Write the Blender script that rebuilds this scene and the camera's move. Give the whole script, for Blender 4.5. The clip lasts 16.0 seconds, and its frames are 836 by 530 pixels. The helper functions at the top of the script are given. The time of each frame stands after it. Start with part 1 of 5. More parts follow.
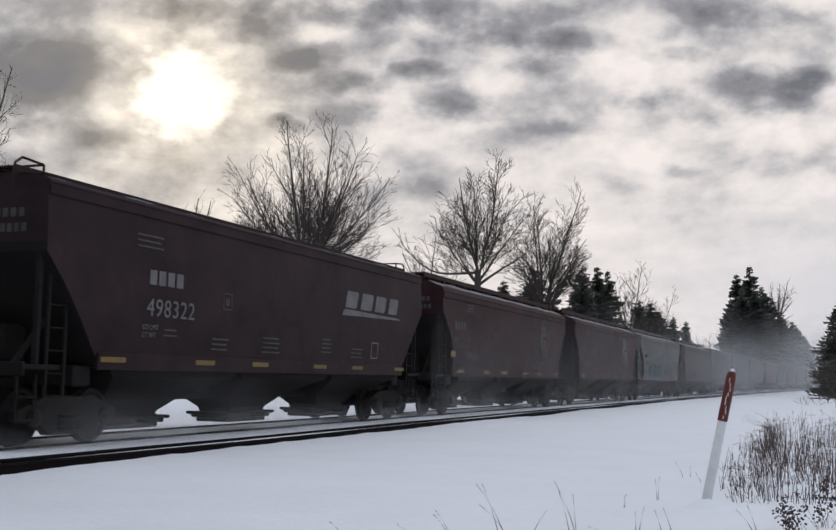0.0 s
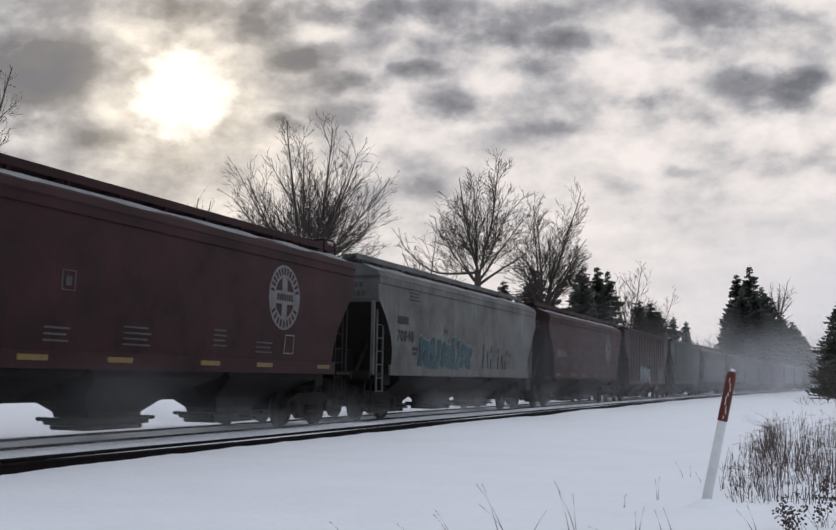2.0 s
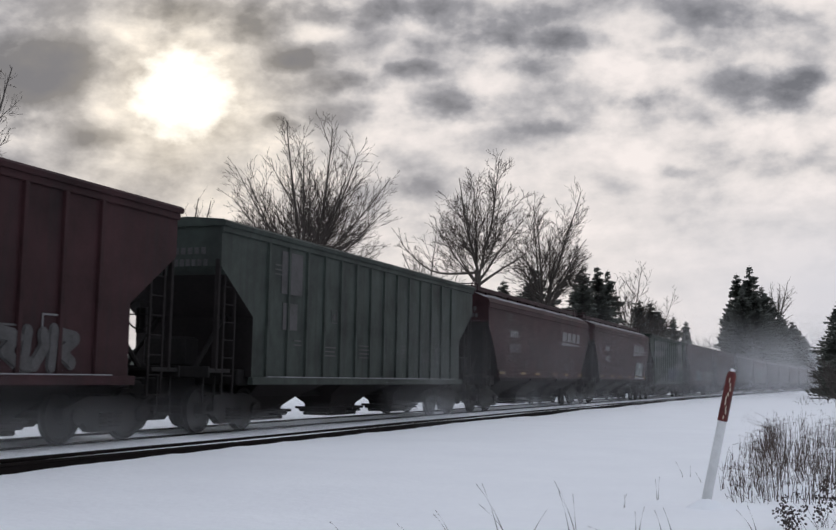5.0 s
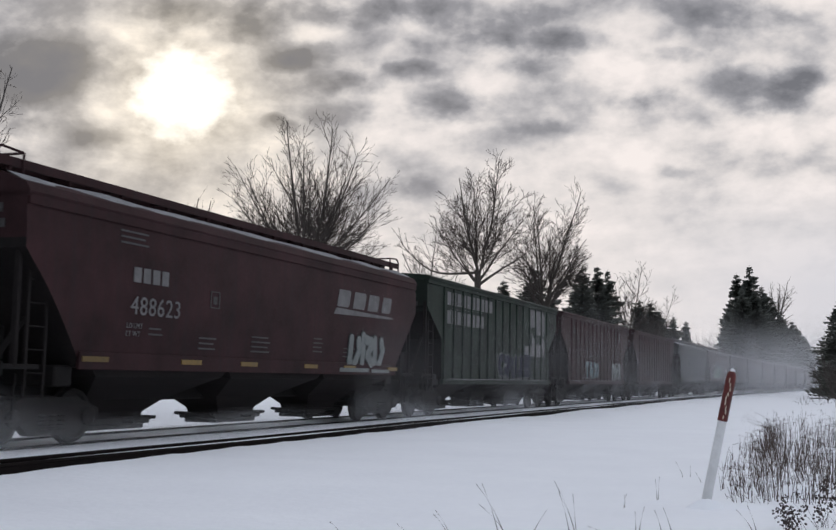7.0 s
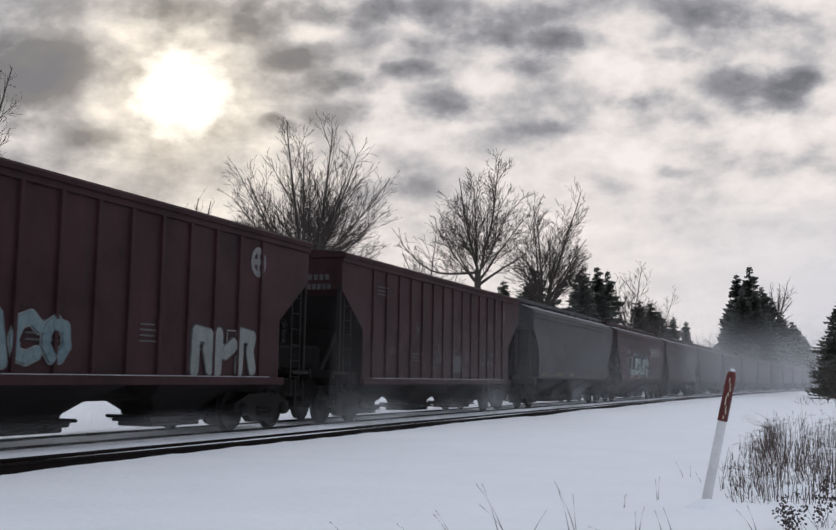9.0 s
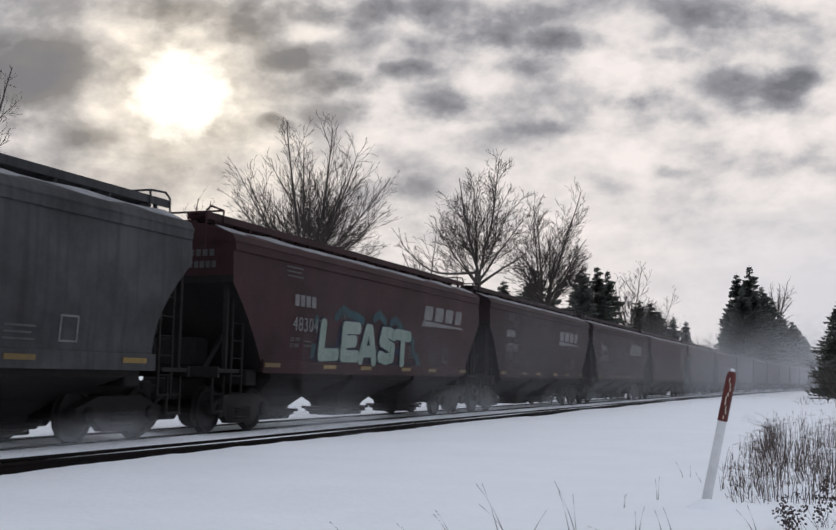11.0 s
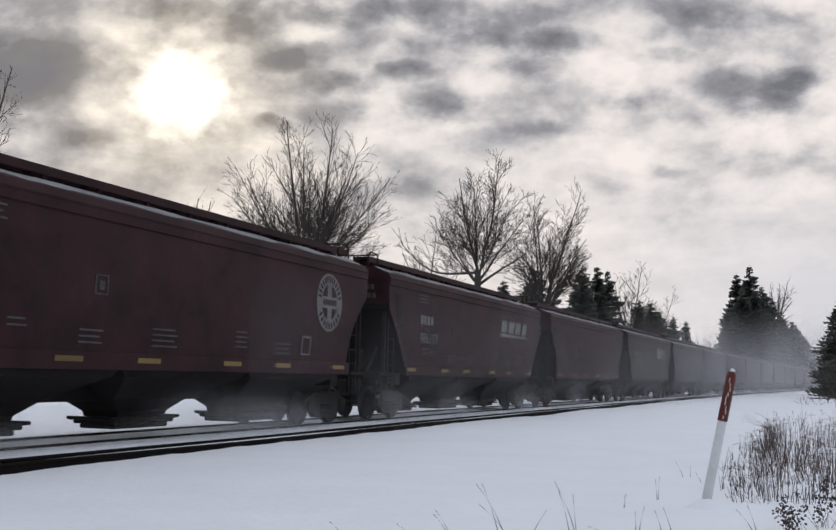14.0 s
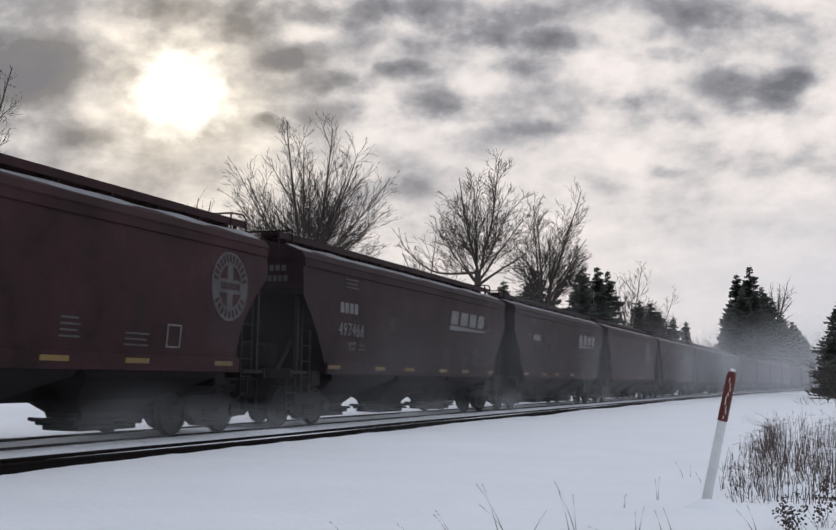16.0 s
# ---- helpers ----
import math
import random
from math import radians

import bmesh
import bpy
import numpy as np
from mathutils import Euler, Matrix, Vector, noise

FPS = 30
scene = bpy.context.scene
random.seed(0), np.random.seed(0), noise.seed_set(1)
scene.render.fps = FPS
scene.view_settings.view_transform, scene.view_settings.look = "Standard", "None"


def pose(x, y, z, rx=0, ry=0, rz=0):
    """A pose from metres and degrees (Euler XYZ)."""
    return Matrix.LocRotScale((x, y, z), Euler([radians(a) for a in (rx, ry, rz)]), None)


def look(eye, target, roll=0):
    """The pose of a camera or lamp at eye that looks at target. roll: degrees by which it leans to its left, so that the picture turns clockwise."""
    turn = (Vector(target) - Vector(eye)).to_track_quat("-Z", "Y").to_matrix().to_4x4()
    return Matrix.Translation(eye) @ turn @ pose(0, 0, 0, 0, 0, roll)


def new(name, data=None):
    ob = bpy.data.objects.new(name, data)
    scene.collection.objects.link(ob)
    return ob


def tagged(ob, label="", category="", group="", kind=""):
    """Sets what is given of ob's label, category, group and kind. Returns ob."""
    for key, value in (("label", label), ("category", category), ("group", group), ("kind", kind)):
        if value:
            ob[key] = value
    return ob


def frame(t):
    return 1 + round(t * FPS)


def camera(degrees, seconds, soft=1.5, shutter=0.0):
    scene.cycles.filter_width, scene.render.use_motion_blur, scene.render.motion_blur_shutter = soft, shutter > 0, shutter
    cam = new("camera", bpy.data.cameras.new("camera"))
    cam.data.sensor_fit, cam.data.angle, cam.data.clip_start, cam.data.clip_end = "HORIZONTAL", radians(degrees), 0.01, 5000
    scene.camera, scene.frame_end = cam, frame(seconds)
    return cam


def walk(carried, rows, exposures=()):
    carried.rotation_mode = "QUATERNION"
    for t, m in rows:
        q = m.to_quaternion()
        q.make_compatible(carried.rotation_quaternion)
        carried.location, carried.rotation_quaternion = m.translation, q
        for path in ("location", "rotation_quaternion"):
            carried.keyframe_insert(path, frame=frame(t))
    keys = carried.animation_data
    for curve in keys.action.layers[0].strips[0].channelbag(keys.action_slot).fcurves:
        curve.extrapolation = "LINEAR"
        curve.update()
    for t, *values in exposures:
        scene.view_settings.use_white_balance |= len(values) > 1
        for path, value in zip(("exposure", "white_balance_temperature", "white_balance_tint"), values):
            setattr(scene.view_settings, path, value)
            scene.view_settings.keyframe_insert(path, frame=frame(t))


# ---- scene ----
cam = camera(42.69, 16.0, 1.5, 0.06)
EYE = (12.663, 0.0, 1.227)
CAM = Matrix.Translation(EYE) @ pose(0, 0, 0, 0, 0, 20.436) @ pose(0, 0, 0, 95.926) @ pose(0, 0, 0, 0, 0, 1.065)
walk(cam, [(0.0, CAM), (16.0, CAM)], exposures=[(0.0, 0.0), (16.0, 0.0)])

# ---- light ----
SUN_AZ, SUN_EL = radians(33.3), radians(14.3)          # left of the track's far direction
SUN_DIR = Vector((-math.sin(SUN_AZ) * math.cos(SUN_EL), math.cos(SUN_AZ) * math.cos(SUN_EL), math.sin(SUN_EL)))


def link(tree, a, b):
    tree.links.new(a, b)


def node(tree, kind, **values):
    n = tree.nodes.new(kind)
    for key, value in values.items():
        if key == "op":
            n.operation = value
        elif key == "blend":
            n.blend_type = value
        elif key == "dtype":
            n.data_type = value
        elif key == "clamp":
            n.use_clamp = value
    return n


def math_node(tree, op, a, b=None, clamp=False):
    n = node(tree, "ShaderNodeMath", op=op, clamp=clamp)
    for i, v in enumerate((a, b)):
        if v is None:
            continue
        if isinstance(v, (int, float)):
            n.inputs[i].default_value = v
        else:
            link(tree, v, n.inputs[i])
    return n.outputs[0]


def vec_node(tree, op, a, b=None, out=0):
    n = node(tree, "ShaderNodeVectorMath", op=op)
    for i, v in enumerate((a, b)):
        if v is None:
            continue
        if isinstance(v, (tuple, list, Vector)):
            n.inputs[i].default_value = tuple(v)
        else:
            link(tree, v, n.inputs[i])
    return n.outputs[out]


def noise_node(tree, vector, scale, detail=4.0, rough=0.55, distort=0.0):
    n = tree.nodes.new("ShaderNodeTexNoise")
    n.inputs["Scale"].default_value = scale
    n.inputs["Detail"].default_value = detail
    n.inputs["Roughness"].default_value = rough
    n.inputs["Distortion"].default_value = distort
    if vector is not None:
        link(tree, vector, n.inputs["Vector"])
    return n.outputs["Fac"]


def ramp_node(tree, fac, stops):
    n = tree.nodes.new("ShaderNodeValToRGB")
    el = n.color_ramp.elements
    while len(el) < len(stops):
        el.new(0.5)
    for e, (p, c) in zip(el, stops):
        e.position = p
        e.color = (*c, 1.0) if len(c) == 3 else c
    link(tree, fac, n.inputs["Fac"])
    return n.outputs["Color"]


def mix_node(tree, fac, a, b, blend="MIX"):
    n = tree.nodes.new("ShaderNodeMixRGB")
    n.blend_type = blend
    for i, v in enumerate((fac, a, b)):
        if isinstance(v, (int, float)):
            n.inputs[i].default_value = v
        elif isinstance(v, (tuple, list)):
            n.inputs[i].default_value = (*v, 1.0) if len(v) == 3 else v
        else:
            link(tree, v, n.inputs[i])
    return n.outputs[0]


def make_world():
    w = bpy.data.worlds.new("winter_sky")
    scene.world = w
    w.use_nodes = True
    t = w.node_tree
    t.nodes.clear()
    sky = t.nodes.new("ShaderNodeTexSky")
    sky.sky_type = "NISHITA"
    sky.sun_disc = False
    sky.sun_elevation = SUN_EL
    sky.sun_rotation = -SUN_AZ
    sky.dust_density = 4.0
    coord = t.nodes.new("ShaderNodeTexCoord")
    clouds = noise_node(t, coord.outputs["Generated"], 3.5, 5.0, 0.6)
    grey = ramp_node(t, clouds, [(0.3, (0.40, 0.425, 0.49)), (0.7, (0.63, 0.655, 0.72))])
    b1 = t.nodes.new("ShaderNodeBackground")
    b1.inputs["Strength"].default_value = 0.05
    link(t, sky.outputs["Color"], b1.inputs["Color"])
    b2 = t.nodes.new("ShaderNodeBackground")
    b2.inputs["Strength"].default_value = WORLD_GREY
    toward = vec_node(t, "DOT_PRODUCT", vec_node(t, "NORMALIZE", coord.outputs["Generated"]), SUN_DIR, 1)
    level = math_node(t, "ADD", math_node(t, "MULTIPLY", toward, 0.42), 0.92)
    comb = t.nodes.new("ShaderNodeCombineColor")
    for i in range(3):
        link(t, level, comb.inputs[i])
    link(t, mix_node(t, 1.0, grey, comb.outputs[0], "MULTIPLY"), b2.inputs["Color"])
    add = t.nodes.new("ShaderNodeAddShader")
    link(t, b1.outputs[0], add.inputs[0])
    link(t, b2.outputs[0], add.inputs[1])
    out = t.nodes.new("ShaderNodeOutputWorld")
    link(t, add.outputs[0], out.inputs["Surface"])


scene.cycles.transparent_max_bounces = 72
WORLD_GREY = 1.30
make_world()
sun_data = bpy.data.lights.new("sun", "SUN")
sun_data.energy, sun_data.angle, sun_data.color = 1.5, radians(12), (1.0, 0.93, 0.82)
sun = new("sun", sun_data)
sun.matrix_world = look(SUN_DIR * 300, (0, 0, 0))


# ---- materials ----
def material(name, stops, rough=0.7, metal=0.0, scale=3.0, fine=40.0, bump=0.15, fine_mix=0.35, spec=0.4, vary=0.0, stretch=(1, 1, 1), bump_dist=0.01):
    """Colour from two sizes of noise, with a little relief and, for copies, a change of tone."""
    m = bpy.data.materials.new(name)
    m.use_nodes = True
    t = m.node_tree
    b = t.nodes["Principled BSDF"]
    coord = t.nodes.new("ShaderNodeTexCoord")
    v = vec_node(t, "MULTIPLY", coord.outputs["Object"], stretch)
    big = noise_node(t, v, scale, 5.0, 0.6)
    small = noise_node(t, v, fine, 3.0, 0.6)
    fac = math_node(t, "ADD", math_node(t, "MULTIPLY", big, 1.0 - fine_mix), math_node(t, "MULTIPLY", small, fine_mix))
    col = ramp_node(t, fac, stops)
    if vary:
        info = t.nodes.new("ShaderNodeObjectInfo")
        g = math_node(t, "ADD", math_node(t, "MULTIPLY", info.outputs["Random"], 2 * vary), 1.0 - vary)
        comb = t.nodes.new("ShaderNodeCombineColor")
        for i in range(3):
            link(t, g, comb.inputs[i])
        col = mix_node(t, 1.0, col, comb.outputs[0], "MULTIPLY")
    link(t, col, b.inputs["Base Color"])
    b.inputs["Metallic"].default_value = metal
    b.inputs["Specular IOR Level"].default_value = spec
    link(t, math_node(t, "ADD", math_node(t, "MULTIPLY", big, 0.25), rough - 0.12, True), b.inputs["Roughness"])
    if bump:
        bn = t.nodes.new("ShaderNodeBump")
        bn.inputs["Strength"].default_value = bump
        bn.inputs["Distance"].default_value = bump_dist
        link(t, small, bn.inputs["Height"])
        link(t, bn.outputs[0], b.inputs["Normal"])
    return m


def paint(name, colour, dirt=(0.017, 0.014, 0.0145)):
    """Weathered car paint with vertical streaks of grime and rust."""
    m = bpy.data.materials.new(name)
    m.use_nodes = True
    t = m.node_tree
    b = t.nodes["Principled BSDF"]
    coord = t.nodes.new("ShaderNodeTexCoord")
    v = coord.outputs["Object"]
    big = noise_node(t, v, 0.7, 6.0, 0.65)
    streak = noise_node(t, vec_node(t, "MULTIPLY", v, (2.0, 5.0, 0.25)), 1.2, 5.0, 0.6)
    fine = noise_node(t, v, 22.0, 4.0, 0.65)
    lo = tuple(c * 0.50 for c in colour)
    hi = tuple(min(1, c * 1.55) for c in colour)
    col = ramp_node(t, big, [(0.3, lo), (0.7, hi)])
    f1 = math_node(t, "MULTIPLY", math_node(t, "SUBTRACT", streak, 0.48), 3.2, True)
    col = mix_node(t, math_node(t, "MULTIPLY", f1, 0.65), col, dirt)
    f2 = math_node(t, "MULTIPLY", math_node(t, "SUBTRACT", fine, 0.6), 4.0, True)
    col = mix_node(t, math_node(t, "MULTIPLY", f2, 0.35), col, (0.032, 0.018, 0.014))
    link(t, col, b.inputs["Base Color"])
    b.inputs["Specular IOR Level"].default_value = 0.12
    link(t, math_node(t, "ADD", math_node(t, "MULTIPLY", fine, 0.3), 0.5), b.inputs["Roughness"])
    bn = t.nodes.new("ShaderNodeBump")
    bn.inputs["Strength"].default_value = 0.2
    bn.inputs["Distance"].default_value = 0.02
    link(t, math_node(t, "ADD", big, math_node(t, "MULTIPLY", fine, 0.2)), bn.inputs["Height"])
    link(t, bn.outputs[0], b.inputs["Normal"])
    return m


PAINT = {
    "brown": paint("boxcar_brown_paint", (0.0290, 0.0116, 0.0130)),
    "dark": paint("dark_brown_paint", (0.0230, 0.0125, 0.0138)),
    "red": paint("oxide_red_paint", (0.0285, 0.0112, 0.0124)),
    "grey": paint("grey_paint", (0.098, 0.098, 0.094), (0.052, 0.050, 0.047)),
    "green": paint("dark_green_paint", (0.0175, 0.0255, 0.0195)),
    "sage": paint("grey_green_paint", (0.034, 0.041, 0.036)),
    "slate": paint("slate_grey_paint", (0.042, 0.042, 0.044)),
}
STEEL = material("grimy_running_gear_steel", [(0.3, (0.007, 0.0065, 0.0065)), (0.7, (0.022, 0.019, 0.018))], 0.8, 0.0, 2.0, 25.0, 0.3, spec=0.15, vary=0.2)
# road grime made near black, so it also carries shade of ends and underside
GRIME_SHADE = material("road_grime_with_shade", [(0.3, (0.009, 0.0078, 0.0078)), (0.7, (0.022, 0.018, 0.0175))], 0.85, 0, 1.3, 14.0, 0.25, spec=0.12)
RAIL = material("rusty_rail_steel", [(0.3, (0.007, 0.006, 0.006)), (0.7, (0.017, 0.013, 0.012))], 0.9, 0.0, 1.5, 30.0, 0.3, spec=0.05)
RAIL_HEAD = material("worn_rail_head", [(0.3, (0.16, 0.15, 0.15)), (0.7, (0.30, 0.29, 0.29))], 0.4, 0.8, 1.0, 30.0, 0.1)
TIE = material("creosoted_timber", [(0.3, (0.03, 0.025, 0.02)), (0.7, (0.08, 0.065, 0.05))], 0.85, 0, 2.0, 20.0, 0.5)
WHITE = material("worn_white_lettering", [(0.3, (0.0910, 0.0878, 0.0878)), (0.7, (0.1885, 0.1820, 0.1820))], 0.7, 0, 2.0, 25.0, 0.1, spec=0.12)
FADED = material("faded_white_lettering", [(0.3, (0.0375, 0.0353, 0.0353)), (0.7, (0.0975, 0.0930, 0.0930))], 0.7, 0, 2.0, 25.0, 0.1, spec=0.12)
BLACK = material("black_lettering", [(0.3, (0.02, 0.02, 0.02)), (0.7, (0.04, 0.04, 0.04))], 0.7, 0, 2.0, 25.0, 0.1, spec=0.12)
YELLOW = material("yellow_reflective_stripe", [(0.3, (0.085, 0.052, 0.010)), (0.7, (0.20, 0.118, 0.018))], 0.5, 0, 4.0, 30.0, 0.1, vary=0.3)
TEAL = material("teal_spray_paint", [(0.35, (0.0090, 0.0210, 0.0300)), (0.65, (0.0300, 0.0780, 0.0900))], 0.6, 0, 1.6, 12.0, 0.0, spec=0.12)
SKYBLUE = material("pale_blue_spray_paint", [(0.35, (0.0660, 0.1020, 0.1200)), (0.65, (0.1440, 0.1860, 0.1920))], 0.6, 0, 1.6, 12.0, 0.0, spec=0.12)
VIOLET = material("dark_blue_spray_paint", [(0.35, (0.0040, 0.0042, 0.0130)), (0.65, (0.0085, 0.0100, 0.0330))], 0.6, 0, 1.6, 12.0, 0.0, spec=0.12)
MINT = material("pale_green_spray_paint", [(0.35, (0.1275, 0.1800, 0.1500)), (0.65, (0.2400, 0.2700, 0.2475))], 0.6, 0, 0.9, 12.0, 0.0, spec=0.12)
SILVER = material("silver_spray_paint", [(0.35, (0.1080, 0.1200, 0.1170)), (0.65, (0.2040, 0.2160, 0.2100))], 0.5, 0, 1.6, 12.0, 0.0, spec=0.12)
ROOF_SNOW = material("dirty_roof_snow", [(0.3, (0.12, 0.12, 0.125)), (0.7, (0.34, 0.34, 0.35))], 0.85, 0, 2.5, 18.0, 0.6, bump_dist=0.03)
SNOW = material("fresh_snow", [(0.3, (0.84, 0.85, 0.88)), (0.7, (0.91, 0.92, 0.94))], 0.75, 0, 0.6, 7.0, 0.35, spec=0.3, bump_dist=0.03)
BARK = material("dark_bark", [(0.3, (0.035, 0.03, 0.026)), (0.7, (0.10, 0.085, 0.075))], 0.9, 0, 3.0, 18.0, 0.5)
TWIG = material("fine_twigs", [(0.3, (0.035, 0.028, 0.025)), (0.7, (0.075, 0.06, 0.052))], 0.9, 0, 3.0, 18.0, 0.0)
NEEDLE = material("spruce_needles", [(0.3, (0.048, 0.053, 0.045)), (0.7, (0.120, 0.126, 0.108))], 0.85, 0, 1.2, 9.0, 0.0)
STRAW = material("dry_grass_straw", [(0.3, (0.030, 0.020, 0.017)), (0.7, (0.105, 0.075, 0.060))], 0.85, 0, 1.2, 9.0, 0.0)
SEED = material("dry_seed_heads", [(0.3, (0.03, 0.022, 0.02)), (0.7, (0.07, 0.05, 0.045))], 0.9, 0, 5.0, 30.0, 0.0)
POST_WHITE = material("white_plastic_post", [(0.3, (0.55, 0.55, 0.55)), (0.7, (0.74, 0.74, 0.74))], 0.5, 0, 4.0, 30.0, 0.1)
POST_RED = material("weathered_red_sleeve", [(0.35, (0.0520, 0.0080, 0.0072)), (0.65, (0.1200, 0.0160, 0.0128))], 0.55, 0, 7.0, 40.0, 0.3)
POST_WORN = material("peeling_label_backing", [(0.3, (0.35, 0.28, 0.22)), (0.7, (0.55, 0.46, 0.38))], 0.7, 0, 15.0, 60.0, 0.2)


# ---- building ----
def mesh_of(name, verts, faces, mat, smooth=False):
    me = bpy.data.meshes.new(name)
    me.from_pydata([tuple(v) for v in verts], [], faces)
    me.materials.append(mat)
    if smooth:
        me.polygons.foreach_set("use_smooth", [True] * len(me.polygons))
    me.update()
    return me


def attach(name, me, parent, m=None, label=""):
    ob = new(name, me)
    if parent is not None:
        ob.parent = parent
    if m is not None:
        ob.matrix_basis = m
    if label:
        ob["label"] = label
    return ob


class Soup:
    """Collects boxes, lofts and prisms into one mesh."""

    def __init__(self):
        self.v, self.f = [], []

    def add(self, verts, faces):
        n = len(self.v)
        self.v.extend(tuple(v) for v in verts)
        self.f.extend(tuple(i + n for i in f) for f in faces)
        return self

    def box(self, x0, x1, y0, y1, z0, z1, c=0.0):
        """A box whose upright edges and rims may be chamfered by c."""
        if c <= 0:
            vs = [(x, y, z) for z in (z0, z1) for x, y in ((x0, y0), (x1, y0), (x1, y1), (x0, y1))]
            return self.add(vs, [(3, 2, 1, 0), (4, 5, 6, 7), (0, 1, 5, 4), (1, 2, 6, 5), (2, 3, 7, 6), (3, 0, 4, 7)])
        rings = []
        for z, k in ((z0, c), (z0 + c, 0), (z1 - c, 0), (z1, c)):
            a, b, d, e = x0 + k, x1 - k, y0 + k, y1 - k
            rings.append([(a + c, d, z), (b - c, d, z), (b, d + c, z), (b, e - c, z), (b - c, e, z), (a + c, e, z), (a, e - c, z), (a, d + c, z)])
        return self.loft(rings)

    def loft(self, rings, caps=True, closed=True):
        n = len(rings[0])
        vs = [p for r in rings for p in r]
        fs = []
        for i in range(len(rings) - 1):
            for j in range(n if closed else n - 1):
                k = (j + 1) % n
                fs.append((i * n + j, i * n + k, (i + 1) * n + k, (i + 1) * n + j))
        if caps:
            fs.append(tuple(range(n - 1, -1, -1)))
            fs.append(tuple((len(rings) - 1) * n + j for j in range(n)))
        return self.add(vs, fs)

    def tube(self, p, q, r0, r1=None, n=6):
        r1 = r0 if r1 is None else r1
        p, q = Vector(p), Vector(q)
        d = (q - p).normalized()
        a = d.orthogonal().normalized()
        b = d.cross(a)
        ring = lambda c, r: [c + (a * math.cos(6.2832 * i / n) + b * math.sin(6.2832 * i / n)) * r for i in range(n)]
        return self.loft([ring(p, r0), ring(q, r1)])

    def disc(self, centre, axis, profile, n=20):
        """Turns a profile of (offset along the axis, radius) round the axis."""
        c, d = Vector(centre), Vector(axis).normalized()
        a = d.orthogonal().normalized()
        b = d.cross(a)
        rings = [[c + d * o + (a * math.cos(6.2832 * i / n) + b * math.sin(6.2832 * i / n)) * r for i in range(n)] for o, r in profile]
        return self.loft(rings)

    def mesh(self, name, mat, smooth=False):
        return mesh_of(name, self.v, self.f, mat, smooth)


# ---- the ground and the tracks ----
CURVE = 0.00035


def track(x, s, z=0.0):
    return (x + CURVE * s * s / 2, s, z)


def bend(y):
    return CURVE * max(-60.0, min(y, 420.0)) ** 2 / 2


def ground_z(x, y):
    """Snow level: packed between the rails, a trench for the spare rails, a low lip, then the field."""
    off = x - bend(y)
    z = -0.17 + 0.05 * noise.noise((x * 0.22, y * 0.16, 0.0)) + 0.02 * noise.noise((x * 0.9, y * 0.7, 3.0)) + 0.007 * noise.noise((x * 2.6, y * 2.0, 5.0))
    side = abs(off)
    if side < 2.15:
        k = min(1.0, (2.15 - side) / 0.35)
        z = z * (1 - k) + k * (-0.045 + 0.02 * noise.noise((off * 1.1, y * 0.5, 7.0)))
    if 2.6 < off < 4.2:
        lip = min(1.0, (off - 2.6) / 0.12) * (4.2 - off) / 1.6
        z += lip * (0.045 + 0.014 * noise.noise((off * 1.4, y * 1.7, 11.0)))
    if off > 9.5:
        z += 0.10 * min(1.0, (off - 9.5) / 3.0)
    if off < -4:
        z += 0.25 * min(1.0, (-off - 4) / 6.0)
    return z


def make_ground():
    xs = [-2600, -1200, -500, -220, -110, -60, -40, -28, -20, -14, -10, -7, -5, -4]
    xs += [-3.4 + 0.35 * i for i in range(13)] + [1.2, 1.5, 1.7, 1.85, 2.0, 2.15, 2.4, 2.6, 2.66, 2.72, 2.8, 2.9, 3.05, 3.2, 3.4, 3.6, 3.85]
    xs += [4.2 + 0.3 * i for i in range(46)]
    xs += [18.5, 20, 23, 27, 33, 42, 60, 90, 150, 300, 700, 1500, 2600]
    ys = [-400, -160, -80, -40, -20, -10, -6] + [-4 + 0.3 * i for i in range(170)]
    ys += [47 + 1.5 * i for i in range(40)] + [110, 118, 128, 140, 155, 172, 192, 215, 240, 270, 310, 360, 430, 600, 1000, 1800, 3200]
    verts = [(x + bend(y), y, ground_z(x + bend(y), y)) for y in ys for x in xs]
    n = len(xs)
    faces = [(j * n + i, j * n + i + 1, (j + 1) * n + i + 1, (j + 1) * n + i) for j in range(len(ys) - 1) for i in range(n - 1)]
    ob = new("ground", mesh_of("ground", verts, faces, SNOW, True))
    tagged(ob, "wind-smoothed fresh snow covering the field and track bed", "ground", kind="structure")


def rail_section(h=0.17):
    """Half heights of a flat-bottomed rail: foot, web and head."""
    half = [(0.070, 0.0), (0.070, 0.012), (0.012, 0.035), (0.009, h - 0.05), (0.036, h - 0.036), (0.036, h - 0.008), (0.028, h)]
    return half + [(-x, z) for x, z in reversed(half)]


def make_rail(name, x, top, label, category, ss, wobble=0.0, seed=0.0, head=None):
    sec = rail_section()
    rings = []
    for s in ss:
        w = wobble * noise.noise((s * 0.09, seed, 0.0))
        dz = 0.3 * wobble * noise.noise((s * 0.13, seed + 9, 0.0))
        c = track(x + w, s, top - 0.17 + dz)
        rings.append([(c[0] + a, c[1], c[2] + b) for a, b in sec])
    me = Soup().loft(rings).mesh(name, RAIL)
    if head:
        me.materials.append(head)
        k = len(sec)
        for i in range(len(ss) - 1):
            me.polygons[i * k + 6].material_index = 1
    ob = new(name, me)
    return tagged(ob, label, category, group="rails along the line", kind="structure")


